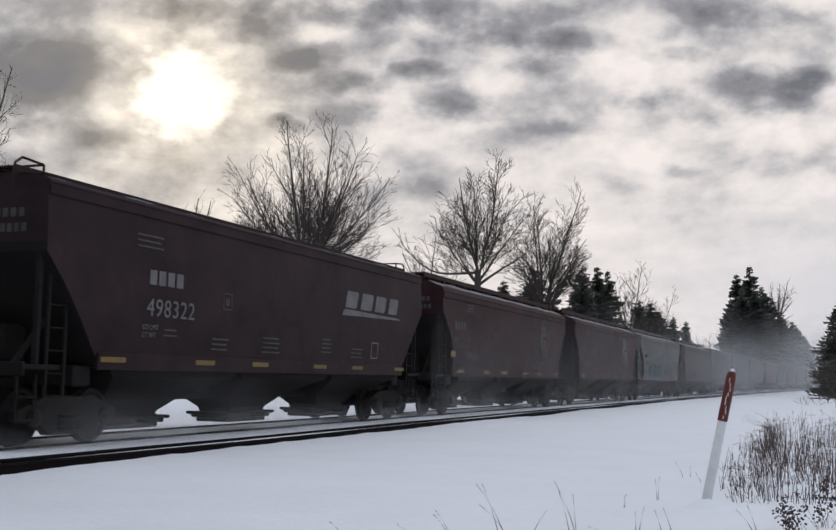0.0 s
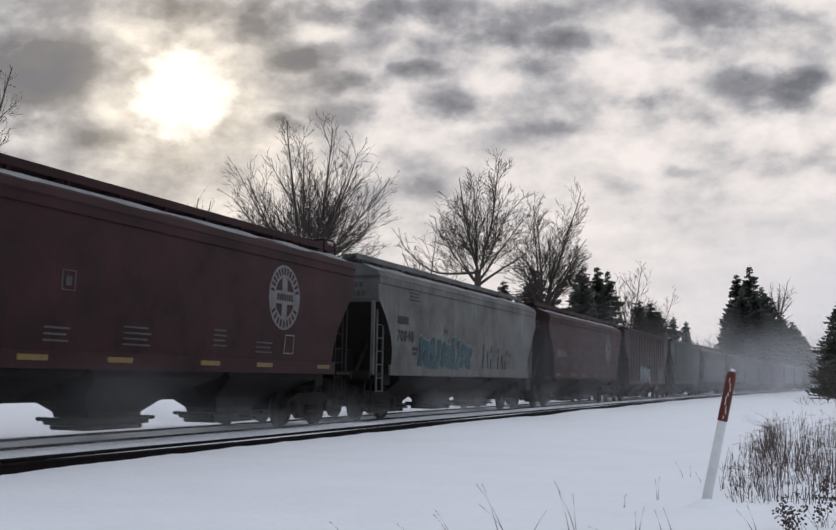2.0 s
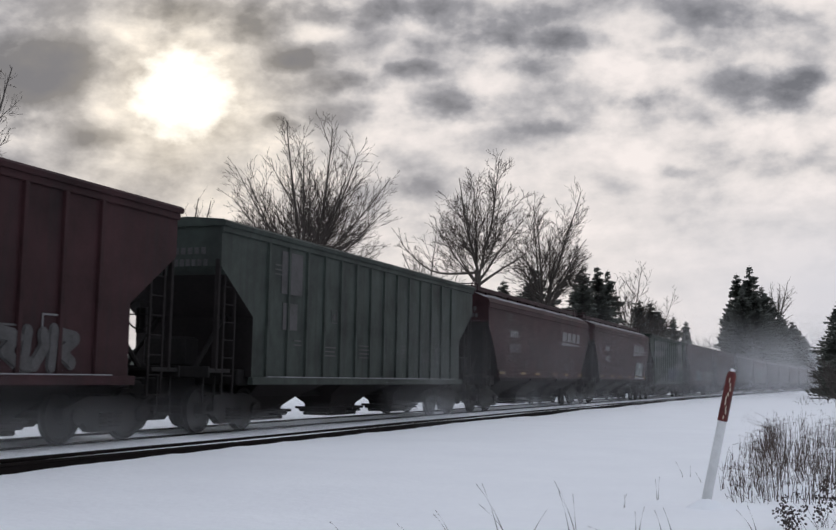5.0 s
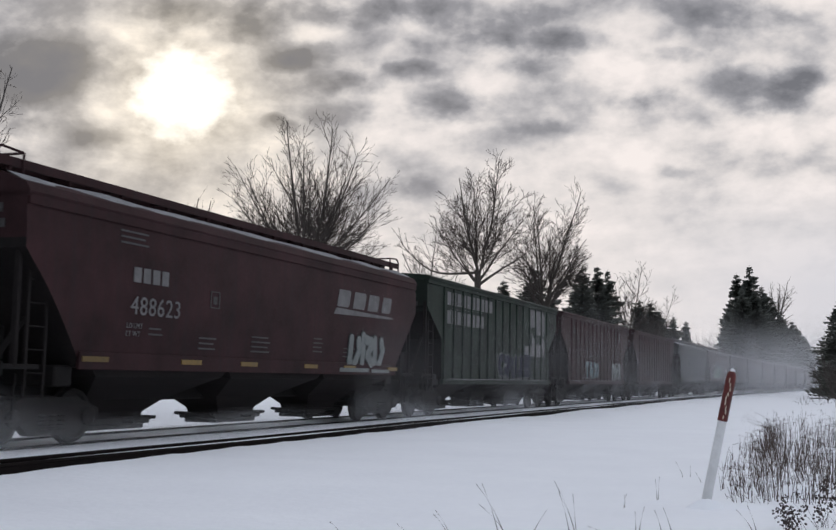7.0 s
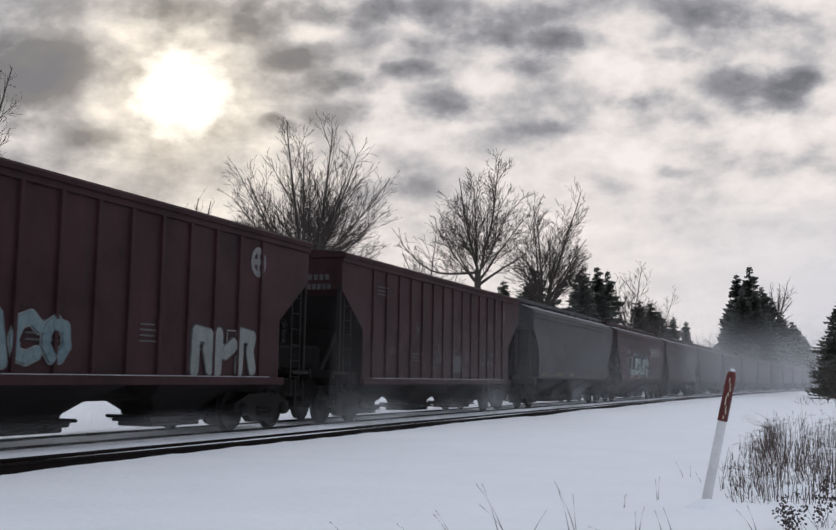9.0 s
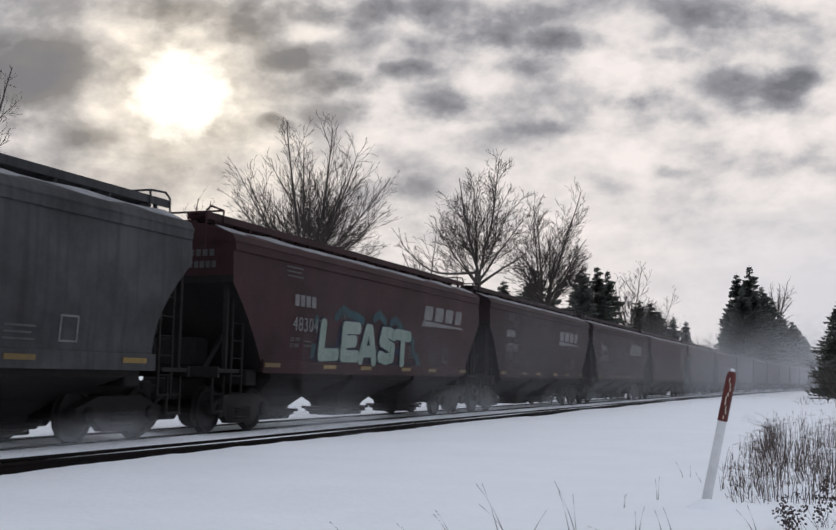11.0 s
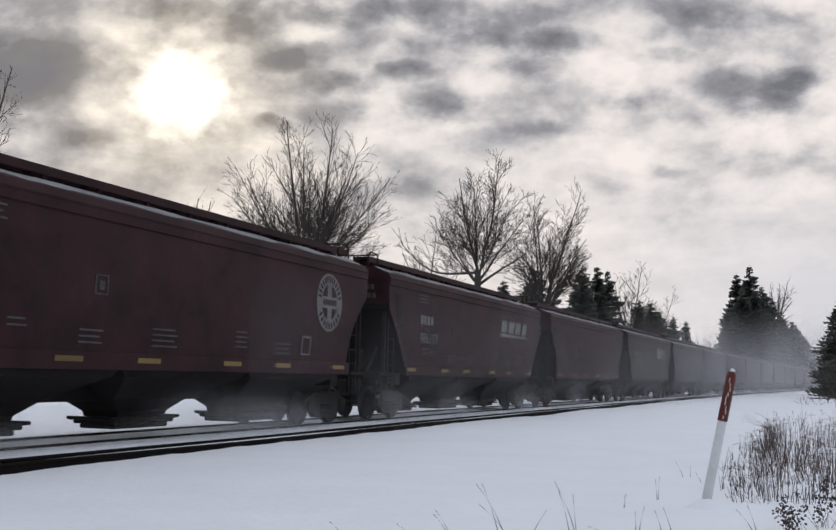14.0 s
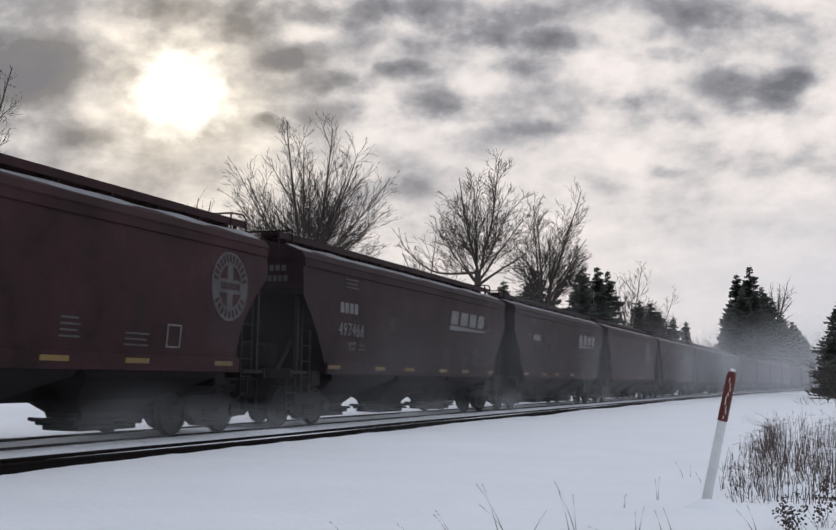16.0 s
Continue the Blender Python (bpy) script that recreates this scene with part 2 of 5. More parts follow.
def make_track():
    ss = [-60 + 3 * i for i in range(60)] + [125 + 8 * i for i in range(50)]
    make_rail("rail", 0.7525, 0.0, "running rail of the main line, snow-dusted steel", "rail", ss, head=RAIL_HEAD)
    make_rail("rail", -0.7525, 0.0, "running rail of the main line, snow-dusted steel", "rail", ss, head=RAIL_HEAD)
    make_rail("spare_rail", 2.25, 0.0, "long rusty relay rail lying beside the track", "rail", ss, 0.05, 2.0)
    rings = []
    for s in ss:
        w = 0.03 * noise.noise((s * 0.4, 3.0, 1.0))
        rings.append([track(2.30, s, -0.16), track(2.34, s, -0.06 + w * 0.3), track(2.39 + w * 0.5, s, -0.040 + w * 0.5), track(2.45, s, -0.08), track(2.50, s, -0.16)])
    tagged(new("snow_ridge", Soup().loft(rings, caps=False, closed=False).mesh("snow_ridge", SNOW, True)), "thin ridge of snow between the two spare rails", "snow", kind="structure")
    make_rail("spare_rail", 2.56, -0.035, "long rusty relay rail half sunk in snow", "rail", ss, 0.06, 5.0)


make_ground()
make_track()


# ---- covered hopper cars ----
EAVE, SILL = 3.93, 1.27
EAVES = {"round": 3.93, "slope": 3.93, "tall": 4.16, "rib": 4.27}
HALF = 8.2                                             # half the roof's length
TRUCK = 6.86                                           # bogie centres from the middle
AXLE = 0.889
RADIUS = 0.457


RIB_EAVE = 4.27
BOARDS = {"round": 4.50, "slope": 4.50, "tall": 4.40, "rib": 4.50}


def side_x(z, ribbed=False):
    if ribbed:
        return 1.46
    return 1.50 + 0.075 * (1 - ((z - 2.9) / 1.45) ** 2)


def end_y(z, kind):
    """Half length of the body at height z: the ends are cut away below."""
    if kind == "round":
        if z > 3.25:
            return HALF
        u = (3.25 - z) / (3.25 - SILL)
        return HALF - 1.10 * math.sin(min(1.0, u * 1.25) * math.pi / 2) ** 0.9
    if kind in ("slope", "tall"):
        if z > 3.0:
            return HALF
        u = (3.0 - z) / (3.0 - SILL)
        return HALF - 1.50 * u ** 0.85
    if z > 3.35:                                       # straight slope of ribbed cars
        return HALF - 0.05
    u = min(1.0, (3.35 - z) / 0.95)
    return HALF - 0.05 - 1.35 * u


def body_mesh(kind, mat):
    rib = kind == "rib"
    top = EAVES[kind]
    zs = [1.14 if rib else SILL, 1.5, 1.75, 2.0, 2.3, 2.4, 2.6, 2.85, 3.05, 3.2, 3.3, 3.36, 3.7, 3.85, top]
    rings = []
    for z in zs:
        a, b = side_x(z, rib), end_y(z, kind)
        rings.append([(a, -b, z), (a, -b / 2, z), (a, 0, z), (a, b / 2, z), (a, b, z), (-a, b, z), (-a, 0, z), (-a, -b, z)])
    me = Soup().loft(rings).mesh("body", mat)
    me.materials.append(GRIME_SHADE)
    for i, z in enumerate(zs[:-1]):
        if z < 3.2:                                     # grimy slope sheets, the shade under the cut-away ends put into their colour
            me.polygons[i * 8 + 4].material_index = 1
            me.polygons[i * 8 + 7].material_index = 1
    return me


def roof_mesh(mat, kind):
    rib = kind == "rib"
    rise = 0.17 if kind == "tall" else 0.42
    z = EAVES[kind]
    a = side_x(z, rib) + (0.09 if rib else 0.03)
    if rib:
        prof = [(a, z - 0.10), (a + 0.02, z - 0.02), (a - 0.04, z + 0.03), (0.7, z + 0.10), (-0.7, z + 0.10), (-a + 0.04, z + 0.03), (-a - 0.02, z - 0.02), (-a, z - 0.10)]
        return Soup().loft([[(x, y, q) for x, q in reversed(prof)] for y in (-HALF, -HALF * 0.5, 0, HALF * 0.5, HALF)]).mesh("roof", mat)
    prof = [(a, z - 0.10), (a + 0.03, z - 0.02), (a - 0.06, z + 0.30 * rise), (1.0, z + 0.75 * rise), (0.45, z + rise), (-0.45, z + rise), (-1.0, z + 0.75 * rise), (-a + 0.06, z + 0.30 * rise), (-a - 0.03, z - 0.02), (-a, z - 0.10)]
    return Soup().loft([[(x, y, q) for x, q in reversed(prof)] for y in (-HALF, -HALF * 0.5, 0, HALF * 0.5, HALF)]).mesh("roof", mat)


def roof_snow_mesh(kind):
    z, rise = EAVES[kind], 0.17 if kind == "tall" else 0.42
    a = side_x(z) - 0.03
    rings = []
    for i in range(113):
        y = -HALF + 0.12 + i * (2 * HALF - 0.24) / 112
        k = 0.010 + 0.035 * max(0.0, noise.noise((y * 0.8, 1.0, 2.0)) + 0.45)
        low = 0.30 + 0.22 * max(0.0, noise.noise((y * 0.6, 5.0, 2.0)))
        rings.append([(a - low * 0.3, y, z + rise * low), (a - low * 0.3 - 0.02, y, z + rise * low + k), (1.0, y, z + 0.75 * rise + k), (0.52, y, z + rise + k * 0.7), (0.5, y, z + rise - 0.02)])
    return Soup().loft(rings, closed=False, caps=False).mesh("roof_snow", ROOF_SNOW, True)


def chord_mesh(x, z0, z1, y, mat, deep=0.05):
    s = Soup()
    lo, hi = sorted((x - 0.02 * math.copysign(1, x), x + deep * math.copysign(1, x)))
    return s.box(lo, hi, -y, y, z0, z1, 0.012).mesh("sill", mat)


def bay_mesh(mat):
    s = Soup()
    rings = []
    for z, a, b in ((SILL - 0.01, 1.44, 2.15), (1.12, 1.40, 1.98), (0.98, 1.12, 1.70), (0.70, 0.60, 1.20), (0.46, 0.40, 0.80), (0.36, 0.38, 0.76)):
        rings.append([(a, -b, z), (a, b, z), (-a, b, z), (-a, -b, z)])
    return s.loft(rings[::-1]).mesh("hopper_bay", mat)


def gate_mesh():
    s = Soup()
    s.box(-0.46, 0.46, -0.98, 0.98, 0.23, 0.35, 0.02)
    s.box(-0.40, 0.40, -0.86, 0.86, 0.14, 0.23, 0.02)
    s.tube((-0.50, -1.08, 0.34), (0.50, -1.08, 0.34), 0.035)
    s.tube((-0.50, 1.08, 0.34), (0.50, 1.08, 0.34), 0.035)
    for x in (-0.40, 0.40):
        s.box(x - 0.03, x + 0.03, -1.14, 1.14, 0.30, 0.35, 0.008)
    s.tube((0.36, 0.1, 0.28), (0.78, 0.1, 0.28), 0.03)
    s.tube((0.78, -0.04, 0.28), (0.78, 0.24, 0.28), 0.025)
    return s.mesh("outlet_gate", STEEL)


def frame_mesh():
    s = Soup()
    s.box(-0.28, 0.28, -8.55, 8.55, 0.66, 1.10, 0.03)
    for e in (-1, 1):
        s.box(-1.30, 1.30, e * TRUCK - 0.22, e * TRUCK + 0.22, 0.95, 1.30, 0.03)
        for x in (-0.85, 0.85):
            s.tube((x, e * 8.0, 1.3), (x * 0.9, e * 6.4, 2.9), 0.05)
            s.tube((x, e * 6.2, 1.2), (x, e * 6.9, 2.6), 0.06)
        s.box(-0.5, 0.5, e * 7.6 - 0.3, e * 7.6 + 0.3, 1.32, 1.95, 0.06)
    return s.mesh("centre_sill", STEEL)


def board_mesh(mat, kind):
    """Roof walkway: two edge rails and cross slats on one side of the hatches."""
    s = Soup()
    z = BOARDS[kind]
    for x in (0.50, 0.92):
        s.box(x - 0.02, x + 0.02, -HALF - 0.10, HALF + 0.10, z - 0.13, z + 0.02)
    for x in (0.61, 0.71, 0.81):
        s.box(x - 0.03, x + 0.03, -HALF - 0.08, HALF + 0.08, z - 0.02, z + 0.01)
    for i in range(25):
        y = -HALF + i * 2 * HALF / 24
        s.box(0.50, 0.92, y - 0.02, y + 0.02, z - 0.04, z - 0.005)
    return s.mesh("running_board", mat)


def bracket_mesh(mat, kind):
    s = Soup()
    z = BOARDS[kind] - 0.03
    low = EAVES[kind] + (0.10 if kind == "tall" else 0.26)
    prof = [(0.93, low), (0.93, z), (0.48, z), (0.48, low + 0.08), (0.54, low + 0.08), (0.54, z - 0.05), (0.86, z - 0.05), (0.86, low + 0.01)]
    s.loft([[(x, y, q) for x, q in prof] for y in (-0.03, 0.03)])
    return s.mesh("bracket", mat)


def hatch_mesh(mat, kind):
    s = Soup()
    z = EAVES[kind] + (0.15 if kind == "tall" else 0.40)
    s.box(-0.36, 0.36, -HALF + 0.6, HALF - 0.6, z - 0.02, z + 0.08, 0.02)
    prof = [(0.40, z + 0.08), (0.30, z + 0.13), (-0.30, z + 0.13), (-0.40, z + 0.08)]
    s.loft([[(x, y, q) for x, q in reversed(prof)] for y in (-HALF + 0.55, HALF - 0.55)])
    return s.mesh("trough_hatch", mat)


def grab_mesh(mat, kind):
    """Bent handrail hoop over the end of the roof."""
    s = Soup()
    z = BOARDS[kind] - 0.40
    e = EAVES[kind]
    pts = [(0.95, 0.55, e + 0.1), (0.95, 0.55, z + 0.52), (0.95, 0.05, z + 0.55), (0.95, -0.10, z + 0.45), (0.95, -0.12, e - 0.15)]
    for a, b in zip(pts, pts[1:]):
        s.tube(a, b, 0.022, n=5)
    pts = [(-0.95, p[1], p[2]) for p in pts]
    for a, b in zip(pts, pts[1:]):
        s.tube(a, b, 0.022, n=5)
    s.tube((-0.95, 0.55, z + 0.52), (0.95, 0.55, z + 0.52), 0.022, n=5)
    return s.mesh("roof_handrail", mat)


def ladder_mesh(mat, top=3.4):
    s = Soup()
    for y in (-0.21, 0.21):
        s.box(-0.02, 0.02, y - 0.025, y + 0.025, 0.78, top)
    n = int((top - 0.8) / 0.36)
    for i in range(n + 1):
        s.tube((0.0, -0.21, 0.80 + 0.36 * i), (0.0, 0.21, 0.80 + 0.36 * i), 0.014, n=5)
    return s.mesh("ladder", mat)


def post_mesh(mat):
    s = Soup()
    s.box(-0.05, 0.05, -0.04, 0.04, 1.25, 3.5, 0.01)
    return s.mesh("corner_post", mat)


def platform_mesh():
    s = Soup()
    s.box(-1.42, 1.42, -0.42, 0.42, 1.22, 1.30, 0.012)
    s.box(-1.45, 1.45, -0.46, -0.40, 1.12, 1.34, 0.012)
    for x in (-1.28, 1.28):
        s.box(x - 0.02, x + 0.02, -0.40, -0.36, 0.45, 1.15)
        s.box(x - 0.02, x + 0.02, 0.02, 0.06, 0.45, 1.15)
        s.box(x - 0.03, x + 0.03, -0.40, 0.06, 0.42, 0.46)
        s.box(x - 0.03, x + 0.03, -0.40, 0.06, 0.78, 0.81)
    return s.mesh("end_platform", STEEL)


def brake_mesh():
    s = Soup()
    n = 16
    for i in range(n):
        a, b = 6.2832 * i / n, 6.2832 * (i + 1) / n
        s.tube((0.28 * math.cos(a), 0, 0.28 * math.sin(a)), (0.28 * math.cos(b), 0, 0.28 * math.sin(b)), 0.016, n=5)
    for i in range(4):
        a = 1.5708 * i
        s.tube((0, 0, 0), (0.28 * math.cos(a), 0, 0.28 * math.sin(a)), 0.014, n=5)
    s.box(-0.12, 0.12, 0.03, 0.22, -0.35, 0.14, 0.02)
    return s.mesh("brake_wheel", STEEL)


def coupler_mesh():
    s = Soup()
    s.box(-0.10, 0.10, -0.48, 0.20, 0.78, 0.96, 0.03)
    s.box(-0.16, 0.16, -0.52, -0.28, 0.70, 1.04, 0.04)
    s.tube((0.25, 0.2, 0.82), (0.18, -0.45, 0.42), 0.03, n=6)
    return s.mesh("coupler", STEEL)


def side_frame_mesh():
    """Cast truss side of a bogie, with spring nest and bearing ends."""
    s = Soup()
    w = 0.09
    prof = [(-1.22, 0.40), (-1.22, 0.58), (-0.62, 0.78), (0.62, 0.78), (1.22, 0.58), (1.22, 0.40), (0.72, 0.36), (0.46, 0.17), (-0.46, 0.17), (-0.72, 0.36)]
    s.loft([[(x, y, z) for y, z in prof] for x in (-w, w)])
    for y in (-AXLE, AXLE):
        s.disc((w, y, 0.457), (1, 0, 0), [(0, 0.15), (0.06, 0.15), (0.10, 0.11), (0.12, 0.06)], 12)
    for y in (-0.20, 0.0, 0.20):
        for i in range(4):
            s.disc((w + 0.02, y, 0.26 + 0.07 * i), (0, 0, 1), [(0, 0.08), (0.02, 0.095), (0.04, 0.08)], 10)
    return s.mesh("side_frame", STEEL)


def bolster_mesh():
    s = Soup()
    s.box(-1.05, 1.05, -0.2, 0.2, 0.45, 0.80, 0.04)
    s.tube((-0.8, -0.55, 0.42), (0.8, -0.55, 0.42), 0.06)
    s.tube((-0.8, 0.55, 0.42), (0.8, 0.55, 0.42), 0.06)
    return s.mesh("bolster", STEEL)


def wheelset_mesh():
    s = Soup()
    s.tube((-0.98, 0, 0), (0.98, 0, 0), 0.075, n=12)
    for e in (-1, 1):
        prof = [(-0.07, 0.30), (-0.07, 0.484), (-0.045, 0.484), (-0.035, 0.457), (0.065, 0.452), (0.065, 0.39), (0.02, 0.36), (0.02, 0.16), (0.06, 0.13)]
        s.disc((e * 0.76, 0, 0), (e, 0, 0), prof, 24)
        for i in range(3):
            a = 2.094 * i
            s.tube((e * 0.99, 0.045 * math.cos(a), 0.045 * math.sin(a)), (e * 1.0, 0.045 * math.cos(a), 0.045 * math.sin(a)), 0.018, n=6)
    return s.mesh("wheelset", STEEL)


def rib_mesh(mat, z0, z1):
    s = Soup()
    prof = [(-0.055, 0.0), (-0.04, 0.055), (0.04, 0.055), (0.055, 0.0)]
    s.loft([[(1.455 + x, y, z) for y, x in prof] for z in (z0, z1)])
    return s.mesh("rib", mat)


def ledge_mesh():
    return Soup().box(1.475, 1.556, -6.25, 6.25, 1.141, 1.158).mesh("ledge_snow", ROOF_SNOW)


# Marks painted on the cars: thin plates that follow the side.
def decal_mesh(name, polys, mat, rib=False, lift=0.012):
    """polys: outlines as (along, height) on the side that faces the field."""
    s = Soup()
    for poly in polys:
        n = len(poly)
        outer = [((1.463 if rib else side_x(z)) + lift, y, z) for y, z in poly]
        inner = [(x - lift * 0.8, y, z) for x, y, z in outer]
        s.loft([inner, outer])
    return s.mesh(name, mat)


def blob(cy, cz, ry, rz, n=18, wob=0.0, seed=0, lean=0.0):
    rng = random.Random(seed)
    ph = [rng.uniform(0, 6.28) for _ in range(3)]
    out = []
    for i in range(n):
        a = 6.2832 * i / n
        k = 1 + wob * (math.sin(2 * a + ph[0]) + 0.6 * math.sin(3 * a + ph[1]))
        y, z = ry * k * math.cos(a), rz * k * math.sin(a)
        out.append((cy + y + lean * z, cz + z))
    return out


def ring_polys(cy, cz, r0, r1, n=32, a0=0.0, a1=6.2832):
    out = []
    for i in range(n):
        a, b = a0 + (a1 - a0) * i / n, a0 + (a1 - a0) * (i + 1) / n
        out.append([(cy + r0 * math.cos(a), cz + r0 * math.sin(a)), (cy + r1 * math.cos(a), cz + r1 * math.sin(a)), (cy + r1 * math.cos(b), cz + r1 * math.sin(b)), (cy + r0 * math.cos(b), cz + r0 * math.sin(b))])
    return out


def slab(y0, y1, z0, z1, lean=0.0):
    return [(y0, z0), (y1, z0), (y1 + lean * (z1 - z0), z1), (y0 + lean * (z1 - z0), z1)]


def bars(rows):
    return [slab(*r) for r in rows]


def wordmark(y0, z0, w, h):
    """Four slanted plain blocks over a tapering wedge."""
    step = w / 4.0
    polys, lean = [], 0.34
    for i in range(4):
        a = y0 + 0.12 * h + i * step
        b = a + step * (0.74, 0.78, 0.72, 0.64)[i]
        c = 0.14 * h
        p = lambda y, z: (y + lean * (z - z0), z)
        polys.append([p(a, z0), p(b - c, z0), p(b, z0 + c), p(b, z0 + h - c), p(b - c, z0 + h), p(a, z0 + h)])
    polys.append([(y0 - 0.12, z0 - 0.46 * h), (y0 + w * 1.0, z0 - 0.32 * h), (y0 + w * 0.97, z0 - 0.22 * h), (y0 + 0.02, z0 - 0.08 * h)])
    return polys


def emblem_mesh(cy, cz, r, mat, rib=False, lift=0.012):
    """Round mark: one broad ring."""
    k = r * 0.62
    loops = []
    for i in range(41):
        a = 6.2832 * i / 40
        sec = []
        for q, o in ((k, 0.002), (k, lift), (r, lift), (r, 0.002)):
            y, z = cy + q * math.cos(a), cz + q * math.sin(a)
            sec.append(((1.463 if rib else side_x(z)) + o, y, z))
        loops.append(sec)
    return Soup().loft(loops, caps=False).mesh("emblem", mat)


def cross_polys(cy, cz, r):
    k, a, b = r * 0.64, 0.16 * r, 0.20 * r
    return [[(cy - k, cz - b), (cy - a, cz - b), (cy - a, cz - k), (cy + a, cz - k), (cy + a, cz - b), (cy + k, cz - b), (cy + k, cz + b), (cy + a, cz + b), (cy + a, cz + k), (cy - a, cz + k), (cy - a, cz + b), (cy - k, cz + b)]]


def emblem_blocks(cy, cz, r):
    polys = []
    for a0, a1, n in ((2.9, 0.25, 13), (3.7, 5.75, 9)):
        for i in range(n):
            a = a0 + (a1 - a0) * i / (n - 1)
            polys += ring_polys(cy, cz, r * 0.70, r * 0.92, 1, a - 0.055, a + 0.055)
    for i in range(7):
        y = cy - 0.48 * r + i * 0.15 * r
        polys.append(slab(y, y + 0.09 * r, cz - 0.10 * r, cz + 0.10 * r))
    return polys


def digits_mesh(text, y0, z0, h, mat, rib=False, swell=0.0):
    cu = bpy.data.curves.new("digits", "FONT")
    cu.body = text
    cu.size = h * 1.38
    cu.extrude = 0.004
    cu.resolution_u = 3
    cu.offset = swell
    tmp = bpy.data.objects.new("digits", cu)
    scene.collection.objects.link(tmp)
    bpy.context.view_layer.update()
    me = bpy.data.meshes.new_from_object(tmp.evaluated_get(bpy.context.evaluated_depsgraph_get()))
    bpy.data.objects.remove(tmp)
    for v in me.vertices:
        y, z, o = v.co.x * 1.06 + y0, v.co.y + z0, v.co.z
        v.co = ((1.463 if rib else side_x(z)) + 0.010 + o, y, z)
    me.name = "number"
    me.materials.clear()
    me.materials.append(mat)
    return me


SHARED = {}


def shared(key, maker, *args):
    if key not in SHARED:
        SHARED[key] = maker(*args)
    return SHARED[key]


HOOP = pose(0, 0, 0, 0, 0, 180)


def make_car(kind, tone, label):
    """A covered grain hopper with its parts, near side towards the field (+x), origin on the rail at mid length."""
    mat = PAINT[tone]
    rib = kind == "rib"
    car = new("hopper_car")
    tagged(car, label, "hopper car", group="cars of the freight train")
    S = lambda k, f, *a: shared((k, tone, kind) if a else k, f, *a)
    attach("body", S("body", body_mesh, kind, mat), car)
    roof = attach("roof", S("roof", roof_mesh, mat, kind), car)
    if not rib:
        attach("roof_snow", shared(("roof_snow", kind), roof_snow_mesh, kind), roof, label="thin crust of dirty snow")
        attach("trough_hatch", S("hatch", hatch_mesh, mat, kind), roof)
    for sx in () if rib else (0, 180):
        b = attach("running_board", S("board", board_mesh, mat, kind), car, pose(0, 0, 0, 0, 0, sx))
        for i in range(12):
            attach("bracket", S("bracket", bracket_mesh, mat, kind), b, pose(0, -7.9 + i * 15.8 / 11, 0))
    if not rib:
        attach("roof_handrail", S("grab", grab_mesh, mat, kind), car, pose(0, HALF, 0) @ HOOP)
        if kind in ("slope", "tall"):
            attach("roof_handrail", S("grab", grab_mesh, mat, kind), car, pose(0, -HALF, 0))
    for e in (1, -1):
        x = (1.46 if rib else side_x(SILL + 0.1)) * e
        attach("side_sill", S("sill%d" % e, chord_mesh, x, 0.98 if rib else SILL - 0.04, 1.14 if rib else SILL + 0.26, end_y(SILL, kind) + 0.1, mat, 0.10 if rib else 0.05), car)
        z = EAVES[kind]
        x = side_x(z, rib) * e
        attach("top_chord", S("chord%d" % e, chord_mesh, x, z - 0.22, z - 0.06, HALF - 0.02, mat, 0.05), car)
    for i in (-1, 0, 1):
        # bays in the grime colour that has the underside's shade mixed in
        bay = attach("hopper_bay", shared("bay", bay_mesh, GRIME_SHADE), car, pose(0, i * 4.35 + 0.15, 0))
        attach("outlet_gate", shared("gate", gate_mesh), bay, label="black steel outlet gate")
    attach("centre_sill", shared("frame", frame_mesh), car)
    for e in (-1, 1):
        turn = pose(0, e * 8.0, 0, 0, 0, 0 if e < 0 else 180)
        attach("end_platform", shared("platform", platform_mesh), car, turn)
        attach("coupler", shared("coupler", coupler_mesh), car, pose(0, e * 8.62, 0, 0, 0, 0 if e < 0 else 180))
        for sx in (-1, 1):
            # except on grey cars, ladders and posts take the shade-darkened grime colour too
            attach("ladder", shared(("ladder", tone == "grey"), ladder_mesh, mat if tone == "grey" else GRIME_SHADE), car, pose(sx * 1.40, e * (HALF - 0.52), 0))
            attach("corner_post", shared(("post", tone == "grey"), post_mesh, mat if tone == "grey" else GRIME_SHADE), car, pose(sx * 1.38, e * (HALF - 0.08), 0))
    attach("brake_wheel", shared("brake", brake_mesh), car, pose(0.55, HALF + 0.18, 2.3))
    if rib:
        first = -6.65 if tone == "green" else -6.20
        for e in (0, 180):
            for i in range(15 if tone == "green" else 14):
                y = (first + 0.93 * i) * (1 if e == 0 else -1)
                attach("rib", S("rib", rib_mesh, mat, 1.15, RIB_EAVE - 0.2), car, pose(0, y, 0, 0, 0, e))
        attach("ledge_snow", shared("ledge", ledge_mesh), car, label="thin line of snow on the side sill")
    for e in (-1, 1):
        bogie = attach("bogie", shared("bolster", bolster_mesh), car, pose(0, e * TRUCK, 0))
        attach("side_frame", shared("side_frame", side_frame_mesh), bogie, pose(0.99, 0, 0))
        attach("side_frame", shared("side_frame", side_frame_mesh), bogie, pose(-0.99, 0, 0, 0, 0, 180))
        for k in (-1, 1):
            attach("wheelset", shared("wheelset", wheelset_mesh), bogie, pose(0, k * AXLE, RADIUS))
    return car


